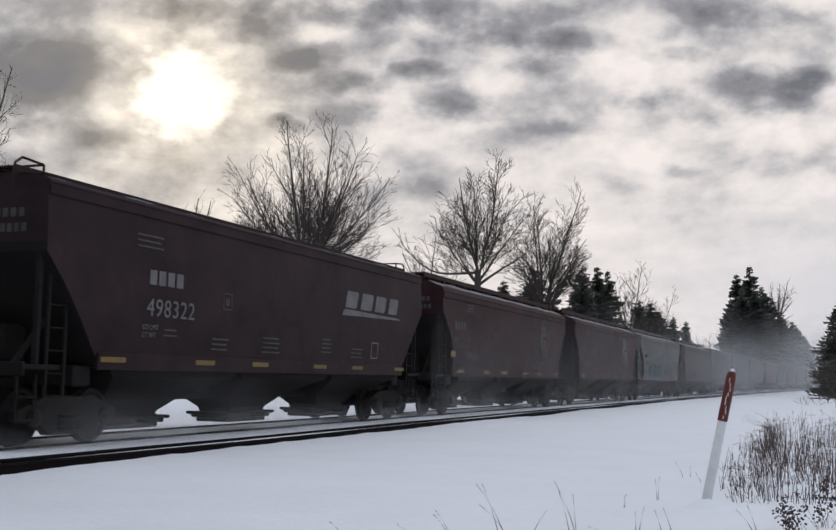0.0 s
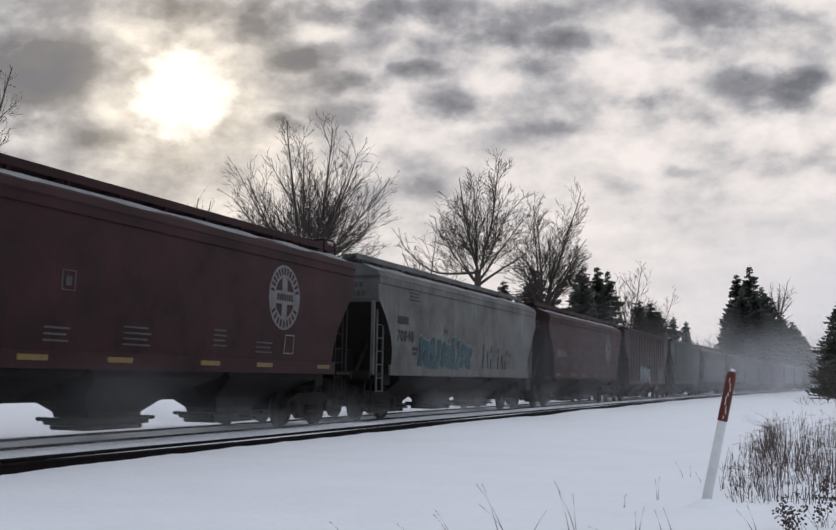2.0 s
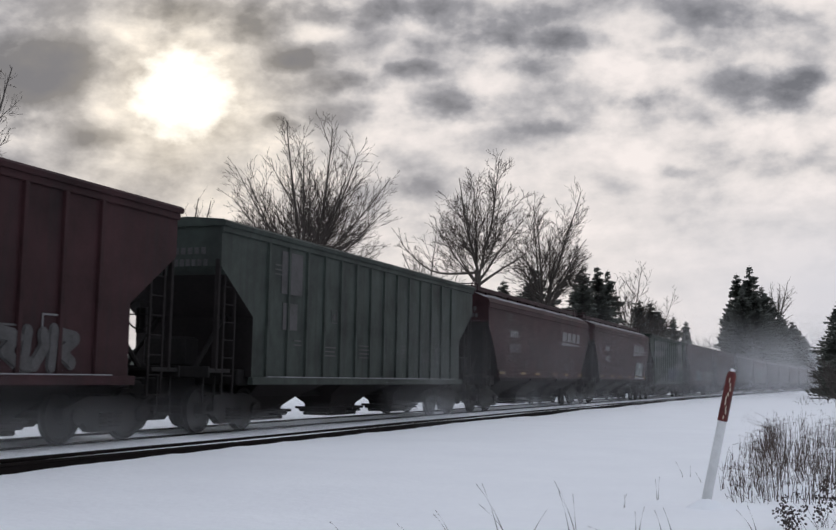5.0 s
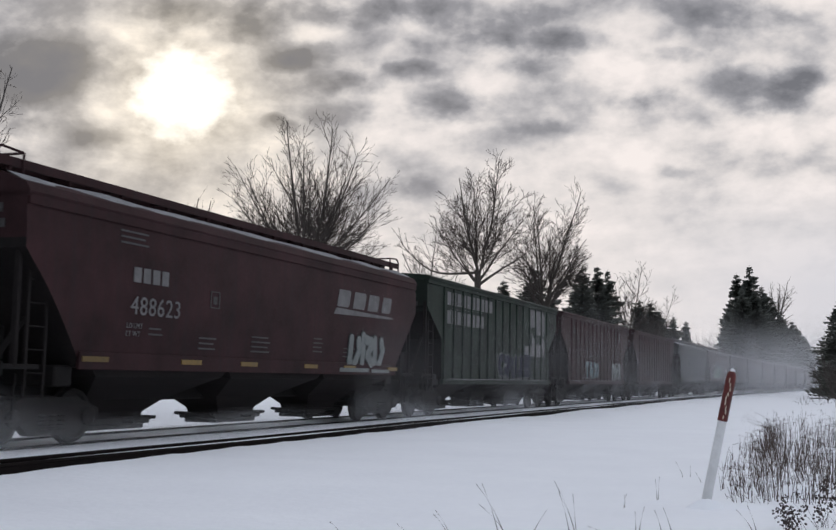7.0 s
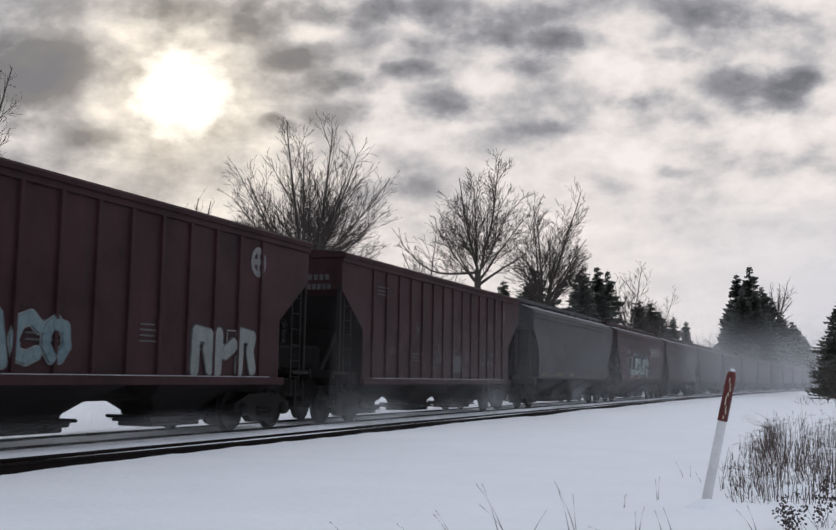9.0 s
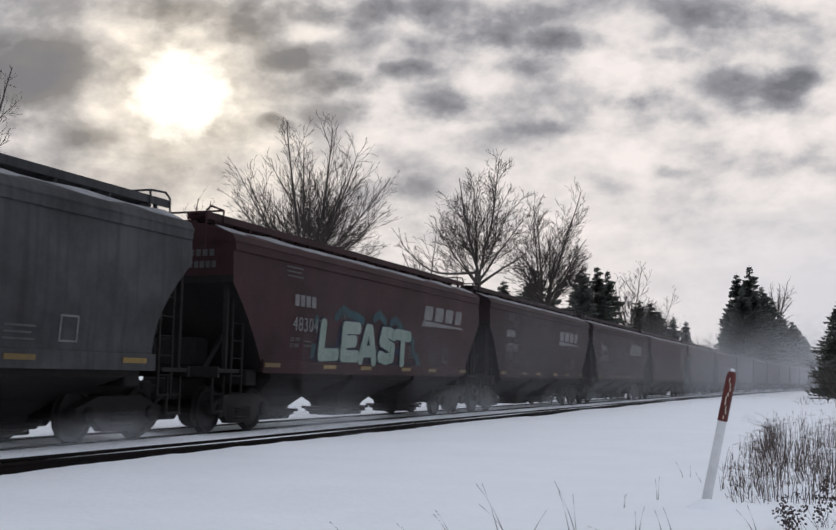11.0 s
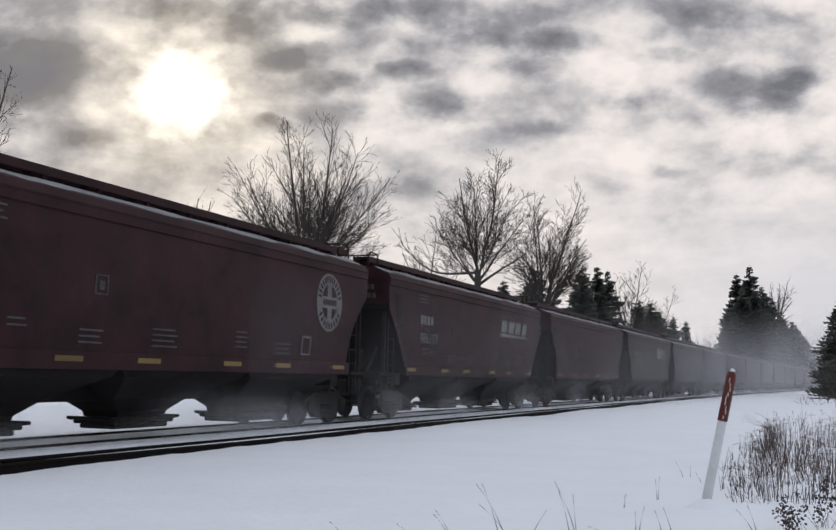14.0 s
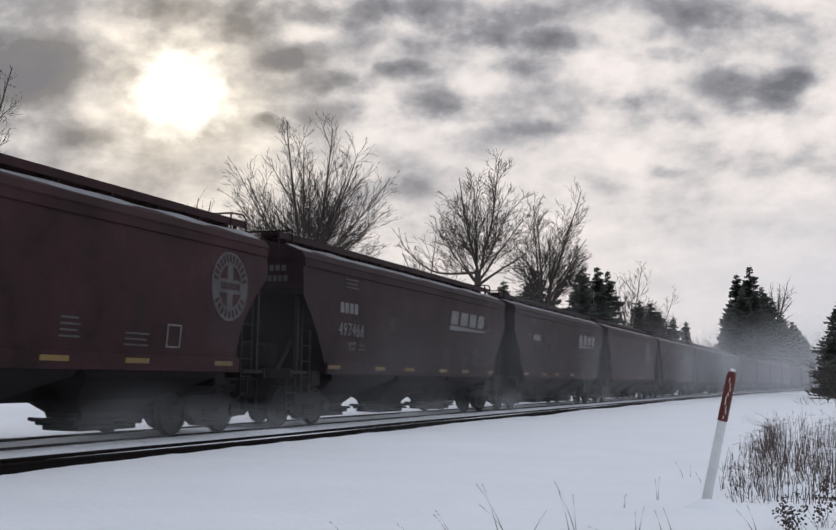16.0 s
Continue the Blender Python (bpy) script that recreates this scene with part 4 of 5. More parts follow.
# ---- trees ----
def bare_tree(name, x, y, height, half, seed, label, limbs=12, fork=0.4, fan=70, twig=0.012, dense=1.0, arm=0.0, lean=0.0, gnarl=1.0, splay=(0.42, 0.95)):
    """A leafless tree: straight limbs fan out from a fork and fill a domed crown with ever finer twigs."""
    rng = random.Random(seed)
    z0 = ground_z(x, y) - 0.1
    wood, fine = Soup(), Soup()
    r0 = height * 0.013
    base_z = height * fork
    mid = base_z + (height - base_z) * 0.42
    phase = [rng.uniform(0, 6.28) for _ in range(3)]

    def room(p, d):
        """Free way from p along d to the crown's uneven surface."""
        a = math.atan2(d.y, d.x)
        k = 1 + 0.06 * math.sin(2 * a + phase[0] + 3 * d.z) + 0.05 * math.sin(5 * a + phase[1]) + 0.03 * math.sin(7 * d.z + phase[2])
        t = 0.0
        while t < height:
            q = p + d * (t + 0.15)
            up = (height - mid) if q.z > mid else (mid - base_z) * 1.15
            if (math.hypot(q.x - lean * (q.z - base_z), q.y) / (half * k)) ** 2.5 + (abs(q.z - mid) / up) ** 2.5 > 1.0:
                break
            t += 0.15
        return t

    def branch(p, d, length, r, level):
        n = (8, 5, 3, 2)[level]
        wild = (0.030, 0.05, 0.07, 0.08)[level] * gnarl
        step = length / n
        q, since = p, 0.0
        for i in range(n):
            d = (d + Vector((rng.gauss(0, wild), rng.gauss(0, wild), rng.gauss(0.022, wild * 0.6)))).normalized()
            e = q + d * step
            ra, rb = r * (1 - 0.80 * i / n), r * (1 - 0.80 * (i + 1) / n)
            (wood if level == 0 else fine).tube(q, e, max(twig, ra), max(twig * 0.8, rb), 6 if level == 0 else 4 if level == 1 else 3)
            since += step
            gap = (0.50, 0.34, 0.30)[level] / dense if level < 3 else 9.0
            begin = (0.16, 0.12, 0.1, 1)[level]
            while level < 3 and since > gap and (i + 1) / n > begin:
                since -= gap * rng.uniform(0.8, 1.25)
                side = Vector((rng.gauss(0, 1), rng.gauss(0, 1), rng.gauss(0.1, 0.7)))
                side = (side - d * side.dot(d)).normalized()
                nd = (d + side * rng.uniform(*splay)).normalized()
                at_p = q.lerp(e, rng.random())
                left = length * (1 - (i + 0.5) / n)
                want = (0.55 * left + 0.9, 0.5 * left + 0.45, 0.45)[level] * rng.uniform(0.6, 1.15)
                free = room(at_p, nd) + 0.25
                if min(want, free) > 0.15:
                    branch(at_p, nd, min(want, free), max(twig, rb * rng.uniform(0.4, 0.6)), level + 1)
            q = e

    wood.tube((0, 0, 0), (0, 0, base_z * 0.5), r0 * 1.3, r0 * 1.1, 9)
    wood.tube((0, 0, base_z * 0.5), (0, 0, base_z), r0 * 1.1, r0 * 0.95, 9)
    for i in range(limbs):
        th = radians(fan) * math.sqrt((i + 0.5) / limbs) * rng.uniform(0.85, 1.1)
        az = 2.39996 * i + rng.uniform(-0.3, 0.3)
        d = Vector((math.sin(th) * math.cos(az) + lean, math.sin(th) * math.sin(az), math.cos(th))).normalized()
        p = Vector((0, 0, base_z * rng.uniform(0.86, 1.0)))
        branch(p, d, room(Vector((0, 0, base_z)), d) * rng.uniform(0.92, 1.06), r0 * rng.uniform(0.30, 0.50) * (1.3 if i < 3 else 1.0), 0)
    if arm:
        d = Vector((-0.95, -0.10, -0.04)).normalized()
        q = Vector((0, 0, base_z * 0.98))
        for i in range(9):
            e = q + d * arm / 9
            wood.tube(q, e, r0 * (0.46 - 0.04 * i), r0 * (0.46 - 0.04 * (i + 1)), 6)
            if i > 0:
                for up in (1, 1, -0.6):
                    fine_d = (d * rng.uniform(0.3, 0.9) + Vector((rng.gauss(0, 0.15), rng.gauss(0, 0.25), up * rng.uniform(0.4, 0.9)))).normalized()
                    branch(e, fine_d, arm * rng.uniform(0.14, 0.30), r0 * 0.12, 2)
            d = (d + Vector((0, 0, (0.0, 0.02, 0.10, 0.22, 0.30, 0.20, 0.1, 0.1, 0.1)[i]))).normalized()
            q = e
    ob = new(name)
    ob.location = (x, y, z0)
    tagged(ob, label, "tree")
    attach("trunk", wood.mesh("trunk", BARK), ob)
    attach("crown", fine.mesh("crown", TWIG), ob, label="dense leafless crown of fine twigs")
    return ob


def spruce_mesh(height, width, seed):
    """Drooping boughs of uneven length, each a spine hung with ragged needle sprays."""
    rng = random.Random(seed)
    s = Soup()
    ph = [rng.uniform(0, 6.28) for _ in range(4)]
    z = height * 0.04
    while z < height * 0.985:
        u = z / height
        body = width * (1 - u) ** 0.70 * (1 + 0.13 * math.sin(z * 1.3 + ph[0]) + 0.10 * math.sin(z * 2.9 + ph[1])) + 0.10
        for i in range(rng.randint(7, 11) if u < 0.9 else 4):
            a = rng.uniform(0, 6.2832)
            ln = body * rng.uniform(0.55, 1.0) * (1 + 0.22 * math.sin(a * 2 + ph[2] + z * 0.4) + 0.14 * math.sin(a * 3 + ph[3]))
            ca, sa = math.cos(a), math.sin(a)
            drop = rng.uniform(0.05, 0.38)
            zb = min(height * 0.98, z + rng.uniform(-0.35, 0.35))
            n = max(3, int(ln / 0.34))
            for k in range(n):
                f0, f1 = k / n, (k + 1.35) / n
                p = Vector((ln * f0 * ca, ln * f0 * sa, zb - drop * ln * f0 + 0.20 * ln * f0 * f0))
                q = Vector((ln * f1 * ca, ln * f1 * sa, zb - drop * ln * f1 + 0.20 * ln * f1 * f1))
                w = (0.26 + 0.26 * (1 - f0)) * rng.uniform(0.6, 1.2) * min(1.0, 0.4 + ln * 0.5)
                lx, ly = -sa * w, ca * w
                hang = rng.uniform(0.14, 0.46)
                m = p.lerp(q, 0.5)
                s.add([p, (m.x + lx, m.y + ly, m.z - hang * 0.5), q, (m.x - lx, m.y - ly, m.z - hang * 0.6), (m.x, m.y, m.z - hang - 0.05)], [(0, 1, 2), (0, 2, 3), (0, 4, 2)])
        z += 0.20 + 0.10 * rng.random()
    s.tube((0, 0, height * 0.9), (0, 0, height), 0.05, 0.01, 4)
    return s.mesh("foliage", NEEDLE)


def spruce(x, y, height, width, seed, label="dark green spruce with drooping branches", variants={}):
    ob = new("spruce_tree")
    ob.location = (x, y, ground_z(x, y) - 0.1)
    ob.rotation_euler = (0, 0, seed * 1.7)
    tagged(ob, label, "tree", group="spruces beside the line")
    key = seed % 4
    if key not in variants:
        variants[key] = (spruce_mesh(16.0, 3.2, key + 3), Soup().tube((0, 0, 0), (0, 0, 15.6), 0.24, 0.03, 8).mesh("trunk", BARK))
    k = height / 16.0
    for name, me in zip(("foliage", "trunk"), variants[key]):
        p = attach(name, me, ob)
        p.scale = (width * 1.5 / 3.2, width * 1.5 / 3.2, k)
    return ob


def at(px, z_dist):
    """Place on the ground in the bearing px, z_dist metres out."""
    a = math.atan((px - 784) / 2006.1)
    h = radians(20.436) - a
    d = z_dist / math.cos(a)
    return EYE[0] - math.sin(h) * d, EYE[1] + math.cos(h) * d


def tall(py, z_dist):
    """Height above the rail at the slope py, z_dist metres out."""
    return EYE[2] + (719 - py) / 2006.1 * z_dist * 1.02


def make_trees():
    for px, py, d, half, sd, limbs, fork, fan, twig, dense, arm, lean, gnarl, label in (
            (572, 242, 62, 5.2, 14, 24, 0.43, 76, 0.0098, 1.05, 0, 0.02, 0.7, "broad leafless maple with many upright limbs"),
            (897, 286, 70, 3.5, 8, 9, 0.50, 62, 0.0115, 1.25, 5.8, 0.02, 2.0, "tall leafless ash with a forked trunk"),
            (1022, 320, 78, 3.1, 7, 9, 0.38, 44, 0.0115, 1.2, 0, 0.05, 1.8, "tall leafless ash with slender upright limbs"),
            (800, 425, 76, 2.9, 9, 9, 0.50, 78, 0.009, 0.8, 0, 0, 2.0, "low leafless thicket tree beyond the line"),
            (362, 328, 75, 1.5, 3, 6, 0.55, 34, 0.009, 0.5, 0, 0, 1.4, "slender leafless sapling beyond the line"),
            (-82, -40, 60, 2.9, 17, 12, 0.30, 75, 0.010, 1.0, 0, 0, 1.6, "tall leafless tree with thin branch ends"),
            (1180, 498, 125, 3.4, 21, 12, 0.42, 66, 0.017, 0.8, 0, 0.05, 1.8, "leafless tree beyond the line"), (1228, 535, 135, 3.0, 22, 11, 0.4, 66, 0.017, 0.8, 0, 0.08, 1.8, "leafless tree beyond the line"),
            (1262, 600, 170, 2.5, 25, 9, 0.35, 66, 0.02, 0.6, 0, 0, 1.8, "leafless tree beyond the line"), (1335, 628, 235, 6.0, 23, 12, 0.3, 70, 0.025, 0.45, 0, 0, 1.8, "leafless tree beyond the line"),
            (1462, 512, 270, 5.0, 29, 11, 0.62, 70, 0.026, 0.5, 0, 0, 1.8, "leafless tree rising behind the spruces"),
            (1568, 640, 60, 1.5, 31, 12, 0.15, 70, 0.010, 0.9, 0, 0, 1.8, "bare brushy tree on the near side"), (1552, 690, 75, 1.2, 33, 12, 0.12, 75, 0.010, 0.9, 0, 0, 1.8, "low bare brush on the near side")):
        x, y = at(px, d)
        bare_tree("bare_tree", x, y, tall(py, d), half, sd, label, limbs, fork, fan, twig, dense, arm, lean, gnarl, (0.32, 0.82) if gnarl < 1 else (0.42, 0.95))
    # low spruces behind the hoppers
    for px, py, d, w, sd in ((945, 538, 105, 2.0, 1), (1005, 515, 100, 3.2, 2), (1035, 560, 100, 2.2, 3), (1095, 506, 120, 2.2, 4), (1122, 508, 122, 2.4, 5), (1142, 516, 124, 2.2, 6), (1080, 540, 124, 2.4, 7),
                             (1200, 570, 140, 2.6, 8), (1222, 575, 142, 2.8, 9), (1238, 590, 150, 2.4, 10), (1265, 600, 170, 2.0, 11), (1288, 608, 175, 2.0, 12)):
        x, y = at(px, d)
        spruce(x, y, tall(py, d), w, sd, "spruce beyond the line, dark against the sky")
    # tall stand beyond the bend
    for px, py, d, w, sd in ((1384, 518, 235, 4.2, 1), (1409, 503, 232, 5.0, 2), (1432, 540, 238, 4.6, 3), (1370, 580, 240, 3.4, 4), (1448, 560, 245, 4.6, 5), (1395, 545, 228, 4.4, 6), (1420, 550, 228, 4.4, 7),
                             (1465, 590, 262, 4.6, 8), (1488, 605, 290, 4.6, 9), (1500, 622, 310, 4.8, 10), (1512, 640, 330, 4.8, 11), (1522, 655, 350, 5.0, 12), (1476, 612, 275, 4.4, 13), (1440, 580, 236, 4.2, 14)):
        x, y = at(px, d)
        spruce(x, y, tall(py, d), w, sd, "tall spruce standing beside the bend")
    # trees on the field side of the line
    for px, py, d, w, sd in ((1578, 555, 120, 2.5, 2), (1592, 590, 105, 2.8, 5), (1600, 540, 135, 3.0, 7), (1620, 560, 95, 3.0, 4)):
        x, y = at(px, d)
        spruce(x, y, tall(py, d), w, sd, "spruce on the near side of the line")


def make_far_woods():
    """Low uneven line of woods along the horizon."""
    rng = random.Random(8)
    s = Soup()
    for i in range(420):
        a = radians(-62 + 124 * i / 419 + 20)
        d = rng.uniform(700, 900)
        x, y = EYE[0] - math.sin(a) * d, math.cos(a) * d
        if abs(x - CURVE * 420 ** 2 / 2) < 20:
            continue
        h, w = rng.uniform(8, 17), rng.uniform(4, 8)
        n = 6
        rings = []
        for z, k in ((0, 0.8), (h * 0.3, 1.0), (h * 0.65, 0.65), (h * 0.9, 0.25), (h, 0.03)):
            rings.append([(x + math.cos(6.2832 * j / n) * w * k * rng.uniform(0.8, 1.2), y + math.sin(6.2832 * j / n) * w * k, z + rng.uniform(-0.4, 0.4)) for j in range(n)])
        s.loft(rings)
    tagged(new("far_woods", s.mesh("far_woods", NEEDLE)), "low dark line of distant woods", "woods", kind="stuff")


# ---- verge ----
def floor_at(px, py):
    """Place on the snow in the bearing px and slope py."""
    d = CAM.to_3x3() @ Vector(((px - 784) / 2006.1, (497 - py) / 2006.1, -1.0))
    k = (EYE[2] + 0.15) / -d.z
    for _ in range(6):
        p = Vector(EYE) + d * k
        k = (EYE[2] - ground_z(p.x, p.y)) / -d.z
    p = Vector(EYE) + d * k
    return p.x, p.y, ground_z(p.x, p.y)


def make_post():
    x, y, z = floor_at(1321, 948)
    ob = new("marker_post")
    ob.matrix_basis = Matrix.Translation((x, y, z - 0.05)) @ pose(0, 0, 0, 3.0, 11.8, 0) @ Matrix.Diagonal((1.0, 1.0, 1.19, 1.0))
    tagged(ob, "leaning white marker post with a weathered red sleeve", "marker post")
    s = Soup()
    s.disc((0, 0, 0), (0, 0, 1), [(0, 0.056), (0.2, 0.052), (0.86, 0.048)], 20)
    attach("shaft", s.mesh("shaft", POST_WHITE, False), ob)
    s = Soup()
    s.disc((0, 0, 0.84), (0, 0, 1), [(0, 0.050), (0.004, 0.054), (0.40, 0.053), (0.44, 0.047), (0.462, 0.030), (0.468, 0.005)], 20)
    sl = attach("sleeve", s.mesh("sleeve", POST_RED), ob, label="dark red plastic sleeve")
    rng = random.Random(2)
    for i in range(9):
        zz = 0.88 + i * 0.043
        a = -1.45 + 0.25 * math.sin(i * 1.3)
        s = Soup()
        ring = []
        for k in range(6):
            b = a + (0.10 + 0.10 * rng.random()) * math.cos(k * 1.047)
            hh = zz + 0.026 * math.sin(k * 1.047) * rng.uniform(0.6, 1.2)
            ring.append((b, hh))
        s.loft([[(r * math.cos(b), r * math.sin(b), h) for b, h in ring] for r in (0.051, 0.0555)])
        attach("worn_strip", s.mesh("worn_strip", POST_WORN), sl, label="pale worn strip where a label peeled")
    s = Soup()
    s.disc((0, 0, 1.30), (0, 0, 1), [(0, 0.022), (0.012, 0.026), (0.028, 0.014), (0.032, 0.002)], 12)
    attach("snow_cap", s.mesh("snow_cap", SNOW, True), ob, label="small cap of snow")


def make_sign():
    x, y = at(1539, 140)
    ob = new("trackside_sign")
    ob.location = (x, y, ground_z(x, y) - 0.1)
    tagged(ob, "small dark trackside sign on a post by the brush", "sign")
    attach("post", Soup().tube((0, 0, 0), (0, 0, 2.3), 0.06, 0.05, 8).mesh("post", STEEL), ob)
    attach("panel", Soup().box(-0.36, 0.36, -0.08, -0.05, 1.5, 2.35, 0.012).mesh("panel", GRIME_SHADE), ob)


def blade(s, p, h, lean, r, rng, n=3, bend=0.3):
    p = Vector(p)
    d = Vector((lean[0], lean[1], 1)).normalized()
    q = p
    for i in range(n):
        d = (d + Vector((lean[0], lean[1], -0.15)) * bend * 0.5).normalized()
        e = q + d * h / n
        s.tube(q, e, r * (1 - 0.3 * i), r * (1 - 0.3 * (i + 1)) + 0.0003, 3)
        q = e
    return q


def make_grass():
    rng = random.Random(6)
    s = Soup()
    clumps = [(rng.uniform(1362, 1590), rng.uniform(862, 942)) for _ in range(64)] + [(rng.uniform(1430, 1600), rng.uniform(800, 862)) for _ in range(70)] + [(rng.uniform(1380, 1440), rng.uniform(840, 870)) for _ in range(8)]
    for cx, cy in clumps:
        tilt = rng.gauss(0.02, 0.10)
        for i in range(rng.randint(3, 13)):
            px, py = cx + rng.gauss(0, 10), min(946, cy + rng.gauss(0, 5))
            if px < 1352 or (px < 1395 and py < 850):
                continue
            x, y, z = floor_at(px, py)
            h = rng.uniform(0.14, 0.46) * (1.2 if px > 1430 else 0.9)
            lean = (tilt + rng.gauss(0, 0.10), rng.gauss(0, 0.14))
            tip = blade(s, (x, y, z - 0.03), h, lean, rng.uniform(0.0030, 0.0068), rng, 3, rng.uniform(-0.2, 0.35))
            if rng.random() < 0.22:                     # snapped over near the top
                blade(s, tip, h * rng.uniform(0.25, 0.6), (rng.choice((-1, 1)) * rng.uniform(0.8, 2.0), rng.gauss(0, 0.4)), 0.0032, rng, 2, 1.2)
            elif rng.random() < 0.25:                   # a ragged ear of seed
                for k in range(4):
                    blade(s, tip - Vector((0, 0, 0.02 * k)), 0.05, (rng.gauss(0, 0.4), rng.gauss(0, 0.4)), 0.004, rng, 1, 0.1)
    for i in range(150):                                # bent and broken stems low down
        px, py = rng.uniform(1356, 1600), rng.uniform(862, 948)
        x, y, z = floor_at(px, py)
        blade(s, (x, y, z - 0.02), rng.uniform(0.05, 0.20), (rng.gauss(0, 0.6), rng.gauss(0, 0.5)), rng.uniform(0.002, 0.0045), rng, 2, 0.4)
    for i in range(26):                                 # tall hair-thin stalks
        x, y, z = floor_at(rng.uniform(1395, 1560), rng.uniform(835, 880))
        blade(s, (x, y, z - 0.02), rng.uniform(0.5, 0.95), (rng.gauss(-0.05, 0.12), rng.gauss(0, 0.1)), 0.0026, rng, 5, rng.uniform(-0.2, 0.5))
    for i in range(120):                                # farther tuft by the trees
        px, py = rng.uniform(1495, 1600), rng.uniform(742, 760)
        x, y, z = floor_at(px, py)
        blade(s, (x, y, z - 0.05), rng.uniform(0.2, 0.6), (rng.gauss(0, 0.3), rng.gauss(0, 0.3)), rng.uniform(0.008, 0.016), rng, 3, 0.6)
    tagged(new("dry_grass", s.mesh("dry_grass", STRAW)), "dry brown grass stems standing out of the snow", "grass", kind="stuff")
    # single stems in the foreground
    for px, py, h, lx, k in ((1233, 938, 0.26, -0.1, 2), (1170, 952, 0.12, 0.1, 2), (950, 1010, 0.36, -0.25, 3), (1075, 1010, 0.42, -0.1, 3), (845, 1010, 0.22, -0.2, 2), (985, 1000, 0.2, 0.35, 1),
                             (640, 1000, 0.09, -0.5, 1), (1190, 1000, 0.16, 0.1, 2), (1135, 1000, 0.1, -0.6, 1), (1285, 895, 0.16, -0.2, 2), (760, 1005, 0.1, -0.3, 1), (1250, 1000, 0.14, 0.1, 2), (1420, 1000, 0.16, -0.3, 2), (1310, 905, 0.14, -0.3, 1)):
        x, y, z = floor_at(px, py)
        s = Soup()
        for j in range(k):
            blade(s, (x + rng.gauss(0, 0.03), y + rng.gauss(0, 0.03), z - 0.03), 1.5 * h * rng.uniform(0.6, 1.1) + 0.04, (lx + rng.gauss(0, 0.12), rng.gauss(0, 0.1)), 0.0056, rng, 5, rng.uniform(0.0, 0.7))
        tagged(new("grass_stem", s.mesh("grass_stem", STRAW)), "single dry grass stems poking through the snow", "grass", group="stems in the snow")


def make_weeds():
    rng = random.Random(14)
    for px, py, h, n in ((1520, 1010, 0.30, 6), (1548, 990, 0.46, 9), (1592, 1000, 0.42, 7), (1484, 990, 0.24, 5), (1500, 1004, 0.2, 4)):
        x, y, z = floor_at(px, py)
        ob = new("weed")
        ob.location = (x, y, z - 0.03)
        tagged(ob, "dry brown weed with dark clustered seed heads", "weed", group="weeds in the snow")
        s, heads = Soup(), Soup()
        for i in range(n):
            tip = blade(s, (rng.gauss(0, 0.03), rng.gauss(0, 0.03), 0), h * rng.uniform(0.6, 1.1), (rng.gauss(-0.1, 0.3), rng.gauss(0, 0.2)), 0.003, rng, 4, 0.4)
            for k in range(16):
                c = tip + Vector((rng.gauss(0, 0.024), rng.gauss(0, 0.022), rng.gauss(-0.015, 0.026)))
                r = rng.uniform(0.006, 0.012)
                heads.disc(c, (rng.gauss(0, 1), rng.gauss(0, 1), 1), [(-r, r * 0.3), (0, r), (r, r * 0.3)], 5)
        attach("stem", s.mesh("stem", STRAW), ob)
        tagged(attach("seed_cluster", heads.mesh("seed_cluster", SEED), ob, label="dark clustered seed heads"), kind="stuff")


def make_mounds():
    """Low drifts caught by the post and the stems."""
    rng = random.Random(4)
    for px, py, r, h in ((1326, 953, 0.15, 0.10), (1500, 930, 0.26, 0.13), (1395, 952, 0.30, 0.05), (1450, 905, 0.22, 0.07), (1545, 900, 0.24, 0.08), (1240, 945, 0.16, 0.03), (1560, 850, 0.3, 0.1)):
        x, y, z = floor_at(px, py)
        rings = []
        for k, (q, up) in enumerate(((1.5, -0.9), (1.12, -0.1), (0.80, 0.38), (0.50, 0.78), (0.25, 0.95), (0.05, 1.0))):
            rings.append([(q * r * 1.5 * math.cos(0.3927 * i) * (1 + 0.12 * math.sin(i * 2.1 + px)), q * r * math.sin(0.3927 * i), h * up + 0.004 * rng.gauss(0, 1)) for i in range(16)])
        ob = new("snow_drift", Soup().loft(rings).mesh("snow_drift", SNOW, True))
        ob.location = (x, y, z - 0.005)
        tagged(ob, "small smooth drift of snow among dry stems", "snow drift", kind="structure")


make_trees()
make_mounds()
make_far_woods()
make_post()
make_sign()
make_grass()
make_weeds()


